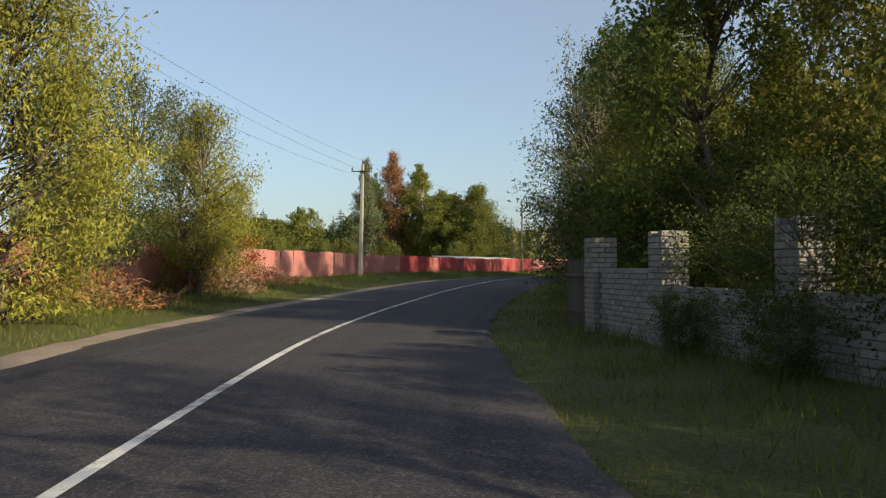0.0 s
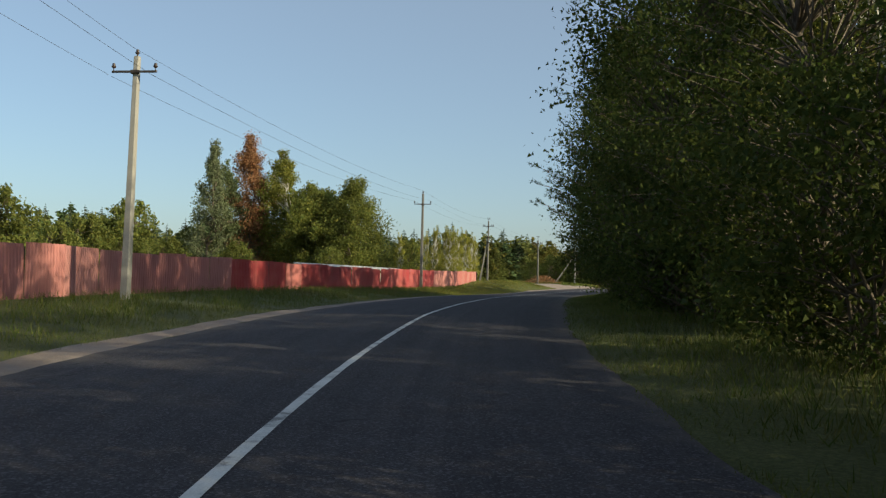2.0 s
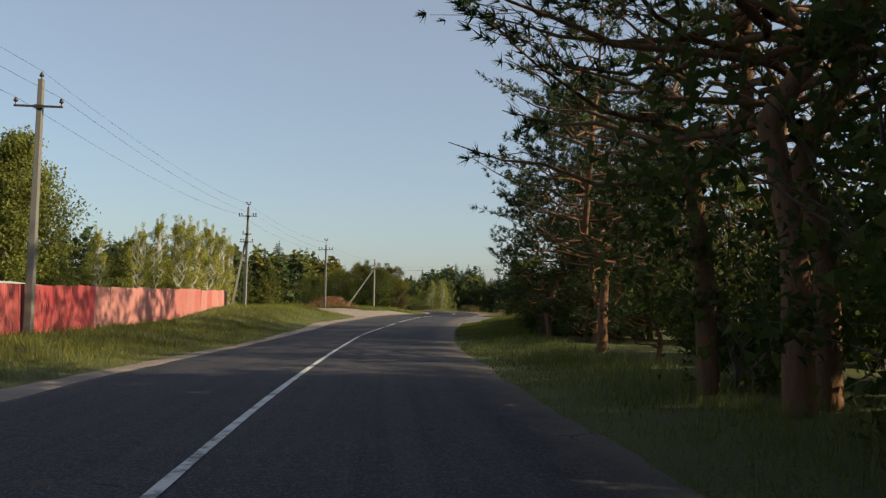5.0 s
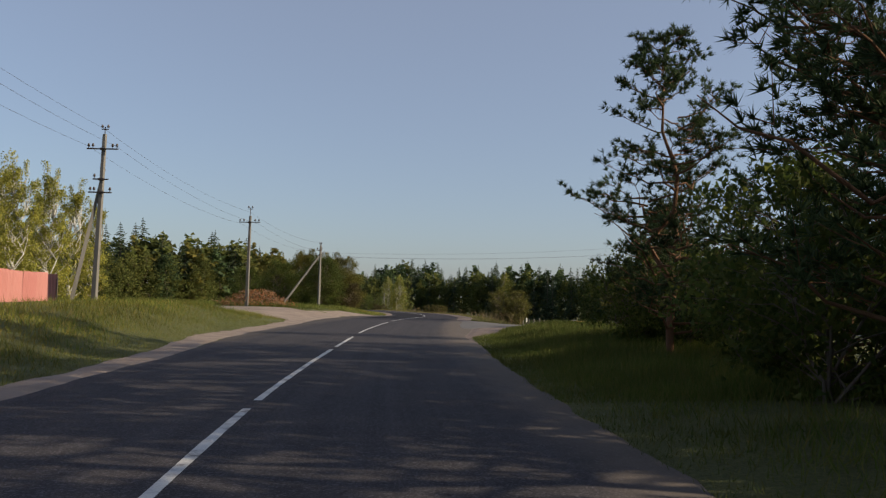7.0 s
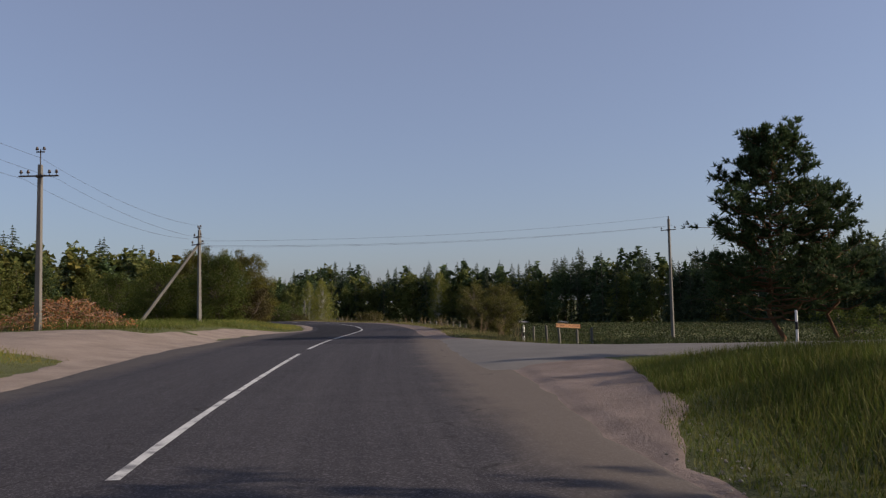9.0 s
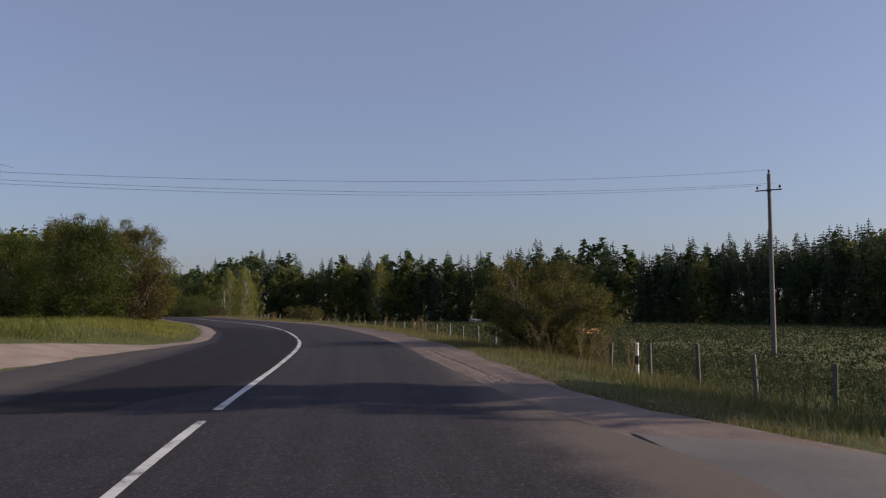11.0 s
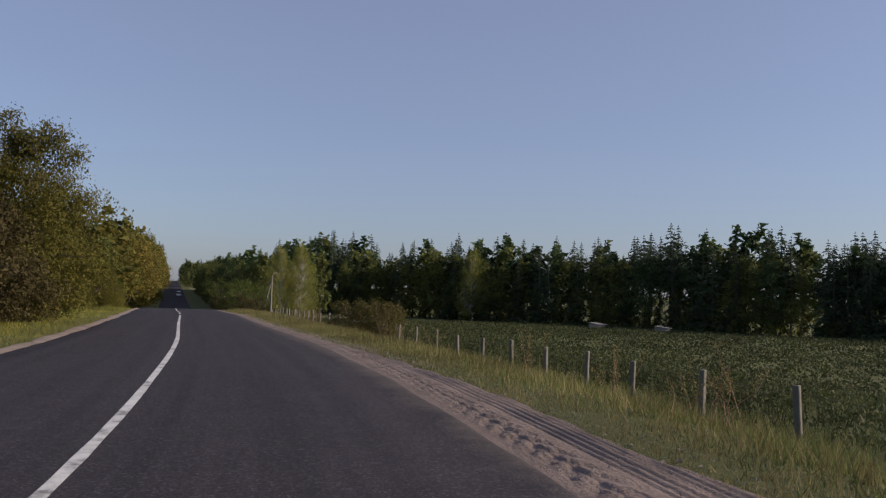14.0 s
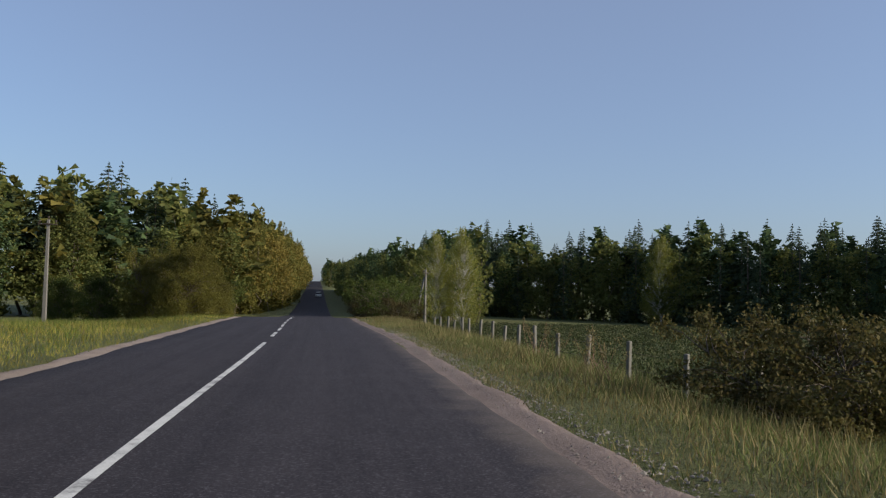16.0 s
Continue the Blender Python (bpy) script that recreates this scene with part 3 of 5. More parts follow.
def edge_right(y):
    """Offset of the asphalt's outer edge; it widens towards the crossing."""
    return np.interp(y, [0, 20, 45, 55, 95, 105, 120, 126, 135, 146, 153, 160, 180, 200, 224, 260], [3.45, 3.3, 3.6, 3.95, 4.05, 4.35, 4.55, 4.45, 5.2, 5.0, 3.85, 3.4, 3.5, 3.8, 3.65, 3.45])


def edge_left(y):
    return np.interp(y, [0, 10, 17, 45, 52, 85, 100, 113, 121, 135, 142, 150, 162, 172, 182, 200, 260], [3.3, 3.35, 3.8, 3.85, 3.7, 3.6, 3.2, 3.5, 4.3, 4.3, 4.9, 5.9, 5.4, 3.5, 3.4, 3.15, 3.1])


def sand_left(y):
    return edge_left(y) + np.interp(y, [0, 20, 60, 85, 100, 113, 121, 131, 140, 165, 172, 200, 260], [0.75, 0.95, 0.9, 0.75, 0.5, 1.0, 1.2, 1.15, 1.4, 2.2, 0.8, 0.5, 0.45])


def sand_right(y):
    return edge_right(y) + np.interp(y, [112, 120, 126, 128, 130, 135, 146, 151, 158, 165, 178, 188, 203, 224, 300], [0.1, 0.2, 0.4, 0.8, 1.5, 2.4, 2.4, 1.2, 1.4, 1.5, 1.5, 1.25, 0.65, 0.55, 0.4])


# one sheet of ground out to the horizon
g_rows = np.concatenate([[-3500, -900, -250], np.arange(-88, 330, 2.0), np.arange(330, 1220, 20.0), [1800, 3000, 5500]])
g_cols = np.concatenate([-np.array([4000, 1500, 600, 250, 120, 80, 60, 45, 34, 26, 20, 16, 13.5, 11.5, 10, 8.8, 7.6, 6.6, 5.8, 5.2, 4.7, 4.2, 3.7, 3.2, 1.6]),
                         [0, 1.6, 3.2, 3.7, 4.2, 4.7, 5.2, 5.8, 6.6, 7.6, 8.6, 9.6, 10.6, 12, 14, 17, 21, 26, 34, 45, 60, 80, 100, 120, 250, 600, 1500, 4000]])
gx, gnx, gny = centre(g_rows)
near_d = np.clip(g_cols, -60, 60)
far_d = g_cols - near_d
GX = gx[:, None] + gnx[:, None] * near_d + 0.94 * far_d
GY = g_rows[:, None] + gny[:, None] * near_d - 0.34 * far_d
GZ = lie(np.broadcast_to(g_rows[:, None], GX.shape), np.broadcast_to(g_cols, GX.shape))
bumps = np.array([noise.noise((a / 3.1, b / 3.1, 0.0)) for a, b in zip(GX.ravel(), GY.ravel())]).reshape(GX.shape)
GZ += 0.07 * bumps * smooth(4.2, 8, abs(np.broadcast_to(g_cols, GX.shape))) - 0.03 * (abs(np.broadcast_to(g_cols, GX.shape)) < 3.3)
GZ -= 0.11 * ((g_rows > 110) & (g_rows < 226))[:, None] * (g_cols > 3.4) * (g_cols[None, :] < (sand_right(g_rows) - 0.35)[:, None])
nr, nc = GX.shape
gi, gj = np.meshgrid(np.arange(nr - 1), np.arange(nc - 1), indexing="ij")
g_quads = np.stack([gi * nc + gj, gi * nc + gj + 1, (gi + 1) * nc + gj + 1, (gi + 1) * nc + gj], -1).reshape(-1, 4)
ground = link_mesh("ground", np.stack([GX, GY, GZ], -1).reshape(-1, 3), g_quads, GROUND, smooth=True)
tagged(ground, "grassy verge and field soil, patchy green and straw", "ground", kind="structure")

for r_rows, pave, told in ((np.arange(-88, 147.5, 0.5), ASPHALT, "worn grey-brown two-lane asphalt road"),
                           (np.concatenate([np.arange(147, 300, 0.5), np.arange(300, 1215, 15.0)]), NEW_ASPHALT, "newer dark grey two-lane asphalt road")):
    edge_l = -edge_left(r_rows) + wob(r_rows, 1, 0.10, 2.3) + wob(r_rows, 2, 0.08, 0.7)
    firm = 1 - 0.65 * smooth(145, 160, r_rows)
    edge_r = edge_right(r_rows) + firm * (wob(r_rows, 3, 0.14, 2.0) + wob(r_rows, 4, 0.10, 0.6))
    r_cols = np.stack([edge_l, edge_l + 0.08] + [np.full(len(r_rows), v) for v in (-2.4, -1.2, 0.0, 1.2, 2.4)] + [edge_r - 0.08, edge_r], 1)
    road = ribbon("road", r_rows, r_cols, lambda y, d: road_z(y) - 0.010 * np.abs(d) * 0.6 - 0.03 * (np.abs(d) > np.abs(r_cols[:, [0]]) - 0.02) * (d < 0)
                  - 0.02 * (d > r_cols[:, [-1]] - 0.02), pave, uv=True)
    tagged(road, told, "road", kind="structure")

# darker mottled stretch of one lane
p_rows = np.arange(151.5, 187, 0.5)
p_in = -0.12 + wob(p_rows, 11, 0.12, 1.6) - 1.2 * smooth(178, 187, p_rows) - 1.2 * smooth(155, 151.5, p_rows)
patch = ribbon("road_patch", p_rows, np.stack([-HALF + 0.25 + wob(p_rows, 12, 0.12, 1.1), np.full(len(p_rows), -2.2), np.full(len(p_rows), -1.4), p_in], 1),
               lambda y, d: road_z(y) - 0.006 * np.abs(d) + 0.004, PATCH, uv=True)
tagged(patch, "darker mottled asphalt in one lane", "road patch", kind="structure")

# painted centre line, broken by wear and by gaps
line_holder = thing("centre_line", Matrix(), "worn white painted centre line on the asphalt", "road marking", kind="structure")
for a, b in ([(-60, 68.5), (69.0, 104.5), (105.3, 116.2), (117.4, 123.4), (126.2, 141.6), (144.0, 150.6), (151.4, 171.0), (171.8, 179.3), (179.7, 180.1), (180.9, 227.0)]
             + [(v, v + 2.6) for v in range(230, 262, 4)]):
    ys = np.arange(a, b + 0.01, (b - a) / max(2, int((b - a) / 0.8)))
    w = 0.055 + wob(ys, 9, 0.012, 0.5)
    seg = ribbon("line_segment", ys, np.stack([-w, w], 1), lambda y, d: road_z(y) + 0.006, PAINT)
    seg.parent = line_holder

# sandy shoulders; tyre ruts on the outer one
def rough(y, d, amp, scale):
    return np.array([noise.noise((a / scale, b / scale, 5.0)) for a, b in zip(y.ravel(), d.ravel())]).reshape(y.shape) * amp


ls_rows = np.arange(-60, 300, 0.5)
ls_in, ls_out = edge_left(ls_rows) - 0.25, sand_left(ls_rows) + wob(ls_rows, 16, 0.22, 2.7) + wob(ls_rows, 17, 0.12, 0.8)
ls_cols = -(ls_in[:, None] + (ls_out + 0.35 - ls_in)[:, None] * np.linspace(0, 1, 12))
tagged(ribbon("shoulder", ls_rows, ls_cols,
              lambda y, d: lie(y, d) - 0.004 + 0.03 * smooth(0.25, 0.6, -d - ls_in[:, None]) - 0.16 * smooth(ls_out[:, None] - 0.1, ls_out[:, None] + 0.35, -d) + rough(y, d, 0.02, 0.9), SAND),
       "pale sandy gravel shoulder beside the asphalt", "shoulder", kind="structure")
rs_rows = np.concatenate([np.arange(112, 122, 0.5), np.arange(122, 150, 0.2), np.arange(150, 204, 0.10), np.arange(204, 228, 0.25), np.arange(228, 300, 1.0)])
rs_in, rs_out = edge_right(rs_rows) - 0.25, sand_right(rs_rows) + wob(rs_rows, 13, 0.26, 3.1) + wob(rs_rows, 14, 0.14, 0.9)
rs_cols = rs_in[:, None] + (rs_out + 0.4 - rs_in)[:, None] * np.linspace(0, 1, 96)


def right_shoulder(y, d):
    e = d - edge_right(y)
    on = smooth(149, 156, y) * (1 - smooth(198, 212, y))
    z = lie(y, d) - 0.004 + 0.032 * smooth(0.0, 0.4, e) - 0.18 * smooth(rs_out[:, None] - 0.15, rs_out[:, None] + 0.4, d)
    # one coarse lugged tyre track beside the asphalt, finely ribbed ones outside it
    lug = e - 0.36 - 0.05 * np.sin(y / 6.0)
    band = (1 - smooth(0.15, 0.19, np.abs(lug))) * on
    z = z - 0.016 * band + 0.028 * band * smooth(-0.3, 0.3, np.sin(y * 2 * np.pi / 0.46 + np.sign(lug) * 1.6 + np.abs(lug) * 14)) * smooth(0.01, 0.03, np.abs(lug)) * (0.75 + wob(y, 15, 0.5, 2.7))
    for at, wide, count in ((0.78 + 0.05 * np.sin(y / 7.3 + 1.0), 0.16, 3), (1.15 + 0.07 * np.sin(y / 5.1 + 2.0), 0.15, 3)):
        rib = e - at
        z = z + on * (1 - smooth(wide - 0.02, wide + 0.03, np.abs(rib))) * (0.011 * np.cos(rib * np.pi * count / wide) - 0.010) * (0.8 + wob(y, 8, 0.5, 3.1))
    return z + rough(y, d, 0.006, 0.2) + rough(y, d, 0.010, 1.3) * smooth(0.1, 0.5, e)


tagged(ribbon("shoulder", rs_rows, rs_cols, right_shoulder, RUT_SAND), "sandy shoulder with tyre ruts beside the asphalt", "shoulder", kind="structure")


# side roads at the crossing
def apron(name, near, far, reach, sign, mat, lift, label, skew=0.0, start=0.0):
    t = np.linspace(0, 1, 15)
    ds = np.concatenate([[0, 0.4, 0.9, 1.5], np.arange(2.5, reach, 1.5)])
    verts = []
    for k, d in enumerate(ds):
        flare = 3.2 * np.exp(-d / 2.0)
        for u in t:
            y = near - flare + (far - near + 2 * flare) * u + skew * d
            off = sign * (HALF - 0.35 + start + d)
            x, yy = spot(y, off)
            z = float(lie(y, off)) + lift - 0.055 * max(0.0, 1 - d / 0.9) - 0.11 * max(0, abs(u - 0.5) * 2 - 0.86) / 0.14 + 0.03 * noise.noise((x / 1.5, yy / 1.5, 3))
            verts.append((x, yy, z))
    c, r = len(t), len(ds)
    i, j = np.meshgrid(np.arange(r - 1), np.arange(c - 1), indexing="ij")
    q = np.stack([i * c + j, i * c + j + 1, (i + 1) * c + j + 1, (i + 1) * c + j], -1).reshape(-1, 4)
    if sign > 0:
        q = q[:, ::-1]
    tagged(link_mesh(name, np.array(verts), q, mat, smooth=True), label, "side road", kind="structure")


apron("side_road", 142.3, 151, 60, -1, SAND, 0.075, "pale sandy side road joining the asphalt", -0.25, 1.6)
OLD_ASPHALT = surface("old_grey_asphalt", (0.10, 0.094, 0.088), (0.17, 0.158, 0.148), 0.8, 60.0, 0.9, 0.5, 0.01)
apron("side_road", 137.0, 147.5, 40, 1, OLD_ASPHALT, 0.07, "patchy old grey asphalt side road", 0.02, 1.5)


# ---- power line ----
def power_pole(x, y, h, turn, label, lean=0.0, arms=((-0.9, 1.5),), pins=((-0.9, (-0.7, 0.7)),), brace=None, upper=0.0):
    """A tapered square concrete pole with steel crossarms and porcelain insulators; brace: foot offset of a raking strut."""
    t = thing("power_pole", stand(x, y, turn, 1, 0.1) @ pose(0, 0, 0, 0, lean, 0), label, "power pole", "poles of the power line")
    bm = bmesh.new()
    bmesh.ops.create_cone(bm, cap_ends=True, segments=4, radius1=0.175, radius2=0.115, depth=h, matrix=Matrix.Translation((0, 0, h / 2)) @ pose(0, 0, 0, 0, 0, 45))
    bmesh.ops.bevel(bm, geom=[e for e in bm.edges if abs(e.verts[0].co.z - e.verts[1].co.z) > 1], offset=0.02, segments=1, affect="EDGES")
    part("shaft", bm, CONCRETE if x < 0 else DARK_CONCRETE, t)
    for z, w in arms:
        bm = bmesh.new()
        box(bm, (0, -0.13, h + z), (w, 0.06, 0.065), bevel=0.008)
        box(bm, (0, -0.10, h + z), (0.26, 0.10, 0.12), bevel=0.008)
        part("crossarm", bm, STEEL, t)
    for z, xs in pins:
        for px in xs:
            bm = bmesh.new()
            rod(bm, (px, -0.13, h + z), (px, -0.13, h + z + 0.14), 0.014, 0.014, 6)
            rod(bm, (px, -0.13, h + z + 0.12), (px, -0.13, h + z + 0.17), 0.05, 0.075, 10)
            rod(bm, (px, -0.13, h + z + 0.17), (px, -0.13, h + z + 0.26), 0.055, 0.04, 10)
            part("insulator", bm, GLAZE, t)
    bm = bmesh.new()
    rod(bm, (0, 0, h - 0.3), (0, 0, h + 0.12 + upper), 0.022, 0.022, 6)
    if upper:
        box(bm, (0, 0, h + upper), (0.36, 0.05, 0.05), bevel=0.006)
    part("top_pin", bm, STEEL, t)
    for px in ((-0.15, 0.15) if upper else (0.0,)):
        bm = bmesh.new()
        rod(bm, (px, 0, h + upper + 0.08), (px, 0, h + upper + 0.13), 0.05, 0.075, 10)
        rod(bm, (px, 0, h + upper + 0.13), (px, 0, h + upper + 0.22), 0.055, 0.04, 10)
        part("insulator", bm, GLAZE, t)
    if brace:
        bx, by, top = brace
        bm = bmesh.new()
        a, b = Vector((bx, by, -0.3)), Vector((0.0, 0.16, top))
        m = Matrix.Translation((a + b) / 2) @ (b - a).to_track_quat("Z", "Y").to_matrix().to_4x4() @ pose(0, 0, 0, 0, 0, 45)
        bmesh.ops.create_cone(bm, cap_ends=True, segments=4, radius1=0.14, radius2=0.10, depth=(b - a).length, matrix=m)
        part("strut", bm, DARK_CONCRETE, t, "raking concrete strut")
    return t


def heading(a, b):
    return math.degrees(math.atan2(b[1] - a[1], b[0] - a[0])) - 90


POLES = [(-5.6, 54.6, 7.6), (9.2, 97.6, 8.2), (23.5, 137.4, 8.3), (36.1, 157.2, 7.09), (48.3, 175.3, 6.63), (85.1, 166.1, 10.3)]
L_POLE = "weathered concrete power pole with a steel crossarm"
power_pole(*POLES[0], heading(POLES[0], POLES[1]), "pale concrete power pole beside the red fence", 1.2, ((-0.5, 1.5),), ((-0.5, (-0.7, 0.7)),))
power_pole(*POLES[1], heading(POLES[1], POLES[2]), L_POLE, 0.3)
power_pole(*POLES[2], heading(POLES[2], POLES[3]), "concrete power pole with three crossarms and a strut", 0.6,
           ((-0.75, 1.6), (-2.25, 0.8), (-2.9, 1.2)), ((-0.75, (-0.72, -0.5, 0.5, 0.72)), (-2.25, (-0.33,)), (-2.9, (-0.5, -0.3, 0.5))), (-1.0, -0.4, 6.6), 0.25)
power_pole(*POLES[3], heading(POLES[3], POLES[4]), "slim concrete power pole with six insulators", 0.0, ((-0.5, 1.7),), ((-0.5, (-0.75, -0.45, 0.45, 0.75)),), None, 0.55)
power_pole(*POLES[4], -75, "concrete corner pole with a raking strut", 0.0, ((-0.5, 1.0), (-1.0, 1.5)), ((-0.5, (-0.4, 0.4)), (-1.0, (-0.65, 0.65))), (-0.8, -4.4, 5.9), 0.1)
power_pole(*POLES[5], -75, "dark power pole standing in the berry field", 0.0, ((-0.95, 1.4),), ((-0.95, (-0.6, 0.6)),))
power_pole(69.2, 263.5, 6.9, -15, "concrete power pole before the wood", 0.0, ((-0.3, 1.2),), ((-0.3, (-0.5, 0.5)),))
power_pole(102.6, 281.0, 6.0, 20, "short concrete pole with a raking strut", 0.0, ((-0.35, 1.1),), ((-0.35, (-0.45, 0.45)),), (-2.2, -0.6, 5.2))


def wire(a, b, sag):
    t = np.linspace(0, 1, 17)
    a, b = np.array(a), np.array(b)
    p = a + (b - a) * t[:, None]
    p[:, 2] -= 4 * sag * t * (1 - t)
    return tube(p, np.full(17, 0.006), 4)


for (xa, ya, ha), (xb, yb, hb) in zip(POLES[:-1], POLES[1:]):
    za, zb = ground_z(xa, ya) + ha, ground_z(xb, yb) + hb
    n = Vector((-(yb - ya), xb - xa, 0)).normalized()
    span = thing("overhead_wires", Matrix(), "thin dark overhead wires between poles", "wires", "spans of the power line")
    across = xb > 80      # the span over the road hangs lower
    for off, dz in (((0.55, -0.7), (-0.55, -0.7), (0, 0.1)) if across else ((0.7, -0.7), (-0.7, -0.7), (0, 0.2))):
        link_mesh("wire", *wire((xa + n.x * off, ya + n.y * off, za + (0.45 * dz - 0.9 if across else dz)), (xb + n.x * off, yb + n.y * off, zb + dz), 0.5), STEEL, span)
x0, y0, h0 = POLES[0]
span = thing("overhead_wires", Matrix(), "thin dark overhead wires between poles", "wires", "spans of the power line")
for off, dz in ((0.7, -0.7), (-0.7, -0.7), (0, 0.2)):
    link_mesh("wire", *wire((x0 + off, y0, ground_z(x0, y0) + h0 + dz), (-11 + off, 12, 8.2 + dz), 0.5), STEEL, span)

# ---- red sheet fence ----
FENCE = [(-12.6, 8), (-12.2, 20), (-11.6, 32), (-10.5, 43), (-8.7, 52), (-6.4, 60), (-3.2, 68), (0.6, 77), (4.4, 86), (8.2, 95.4), (12.1, 106.5), (15.9, 117), (19.0, 126), (21.8, 136.0)]


def fence_paint(name, tones):
    m = FENCE_RED.copy()
    m.name = name
    el = [q for q in m.node_tree.nodes if q.type == "VALTORGB" and len(q.color_ramp.elements) == 4][0].color_ramp.elements
    for e, c in zip(el, tones):
        e.color = (*c, 1)
    return m


PINK = fence_paint("sun_faded_red_sheet", [(0.39, 0.15, 0.14), (0.43, 0.175, 0.16), (0.40, 0.165, 0.155), (0.46, 0.21, 0.19)])
DEEP = fence_paint("deep_red_sheet", [(0.27, 0.028, 0.036), (0.32, 0.04, 0.045), (0.30, 0.045, 0.05), (0.35, 0.07, 0.07)])
ROSE = fence_paint("rose_red_sheet", [(0.38, 0.14, 0.125), (0.42, 0.175, 0.155), (0.39, 0.155, 0.14), (0.36, 0.09, 0.082)])


def sheet_mesh(w=2.0, h=1.85, depth=0.014, waves=13):
    xs, ys = [], []
    for k in range(waves):
        for f, d in ((0.0, 0), (0.38, 0), (0.5, 1), (0.88, 1)):
            xs.append((k + f) / waves * w)
            ys.append(-depth * d)
    xs.append(w)
    ys.append(0)
    xs, ys = np.array(xs), np.array(ys)
    n = len(xs)
    v = [np.stack([xs, ys + o, np.full(n, z)], 1) for o in (0, 0.006) for z in (0, h)]
    i = np.arange(n - 1)
    q = [np.stack([i, i + 1, i + 1 + n, i + n], 1), np.stack([i + 2 * n + 1, i + 2 * n, i + 3 * n, i + 3 * n + 1], 1), np.stack([i + n, i + n + 1, i + 3 * n + 1, i + 3 * n], 1)]
    return np.concatenate(v), np.concatenate(q)


def along(points, step):
    p = np.array(points, float)
    s = np.concatenate([[0], np.cumsum(np.linalg.norm(np.diff(p, axis=0), axis=1))])
    u = np.arange(0, s[-1], step)
    return np.stack([np.interp(u, s, p[:, 0]), np.interp(u, s, p[:, 1])], 1)


fence = thing("fence", Matrix(), "faded red corrugated sheet metal fence along the grass verge", "fence")
sheets = {}
for nm, mt in (("pink", PINK), ("deep", DEEP), ("rose", ROSE)):
    ob = link_mesh("panel", *sheet_mesh(), mt, fence)
    sheets[nm] = ob.data
    bpy.data.objects.remove(ob)
fr = random.Random(5)
fp = along(FENCE, 2.0)
bm = bmesh.new()
box(bm, (0, 0.05, 0.85), (0.06, 0.06, 2.3), bevel=0.004)
post_ob = part("post", bm, STEEL, fence)
post_me = post_ob.data
bpy.data.objects.remove(post_ob)
run = [fp, along([(21.8, 136.0), (17.5, 139.5), (11.0, 142.0)], 2.0)]
for pts in run:
    for a, b in zip(pts[:-1], pts[1:]):
        y = a[1]
        nm = "pink" if y < 65.5 else ("deep" if y < 103 else "rose")
        if 71.0 < y < 72.9:
            nm = "rose"
        ang = math.atan2(b[1] - a[1], b[0] - a[0])
        z = float(np.interp(y, [8, 40, 55, 85, 110, 136], [0.15, 0.2, 0.15, 0.0, 0.2, 0.4])) + fr.uniform(-0.04, 0.04)
        ob = new("panel", sheets[nm])
        ob.parent = fence
        ob.matrix_basis = Matrix.Translation((a[0], a[1], z)) @ Matrix.Rotation(ang, 4, "Z") @ Matrix.Rotation(radians(fr.uniform(-0.8, 0.8)), 4, "Y") @ Matrix.Rotation(radians(fr.uniform(-2, 2)), 4, "X")
        po = new("post", post_me)
        po.parent = fence
        po.matrix_basis = Matrix.Translation((a[0], a[1], z - 0.3)) @ Matrix.Rotation(ang, 4, "Z")

# a long low shed roof behind the fence
shed = thing("shed", pose(6.2, 96.2, 0.0, 0, 0, heading((2.7, 87.7), (10.9, 107.6))), "long low shed with a pale corrugated roof behind the fence", "shed")
bm = bmesh.new()
box(bm, (-1.6, 0.6, 0.85), (2.6, 24, 1.5))
part("wall", bm, GREY_WALL, shed)
bm = bmesh.new()
tilt = Matrix.Translation((-1.6, 0.6, 1.96)) @ pose(0, 0, 0, 0, 6, 0)
box(bm, (0, 0, 0), (3.4, 24.6, 0.06), tilt)
for k in range(47):
    box(bm, (0, -12.0 + k * 0.52, 0.045), (3.4, 0.12, 0.035), tilt)
part("roof", bm, SLATE, shed)


# ---- white brick wall with pillars ----
WALL = [(3.2, 16.8), (3.8, 13.9), (4.52, 10.3), (5.26, 6.6), (6.0, 2.9), (6.8, -1.1)]


def brick_mesh(l, w, h):
    bm = bmesh.new()
    box(bm, (l / 2, 0, h / 2), (l, w, h), bevel=0.006)
    me = bpy.data.meshes.new("brick")
    bm.to_mesh(me)
    bm.free()
    me.materials.append(BRICK)
    return me


B_FULL, B_END = brick_mesh(0.242, 0.115, 0.09), brick_mesh(0.118, 0.115, 0.09)
br = random.Random(3)


def brick_pillar(m):
    """Nineteen courses of two bricks round a mortar core, broken by half a brick from course to course; some are gone at the top."""
    t = thing("brick_pillar", m, "weathered white brick pillar of the garden wall", "pillar", "pillars of the garden wall")
    bm = bmesh.new()
    box(bm, (0, 0, 0.94), (0.45, 0.45, 1.90))
    part("mortar_core", bm, MORTAR, t)
    for row in range(19):
        for turn in (0, 90, 180, 270):
            lay = ((-0.25, B_FULL), (0.005, B_FULL)) if (row + turn // 90) % 2 else ((-0.25, B_END), (-0.121, B_FULL), (0.132, B_END))
            for bx, me in lay:
                if row > 15 and br.random() < 0.16:
                    continue
                ob = new("brick", me)
                ob.parent = t
                ob.matrix_basis = Matrix.Rotation(radians(turn), 4, "Z") @ pose(bx, -0.19 + br.uniform(-0.012, 0.006), row * 0.102, 0, 0, br.uniform(-1.2, 1.2))


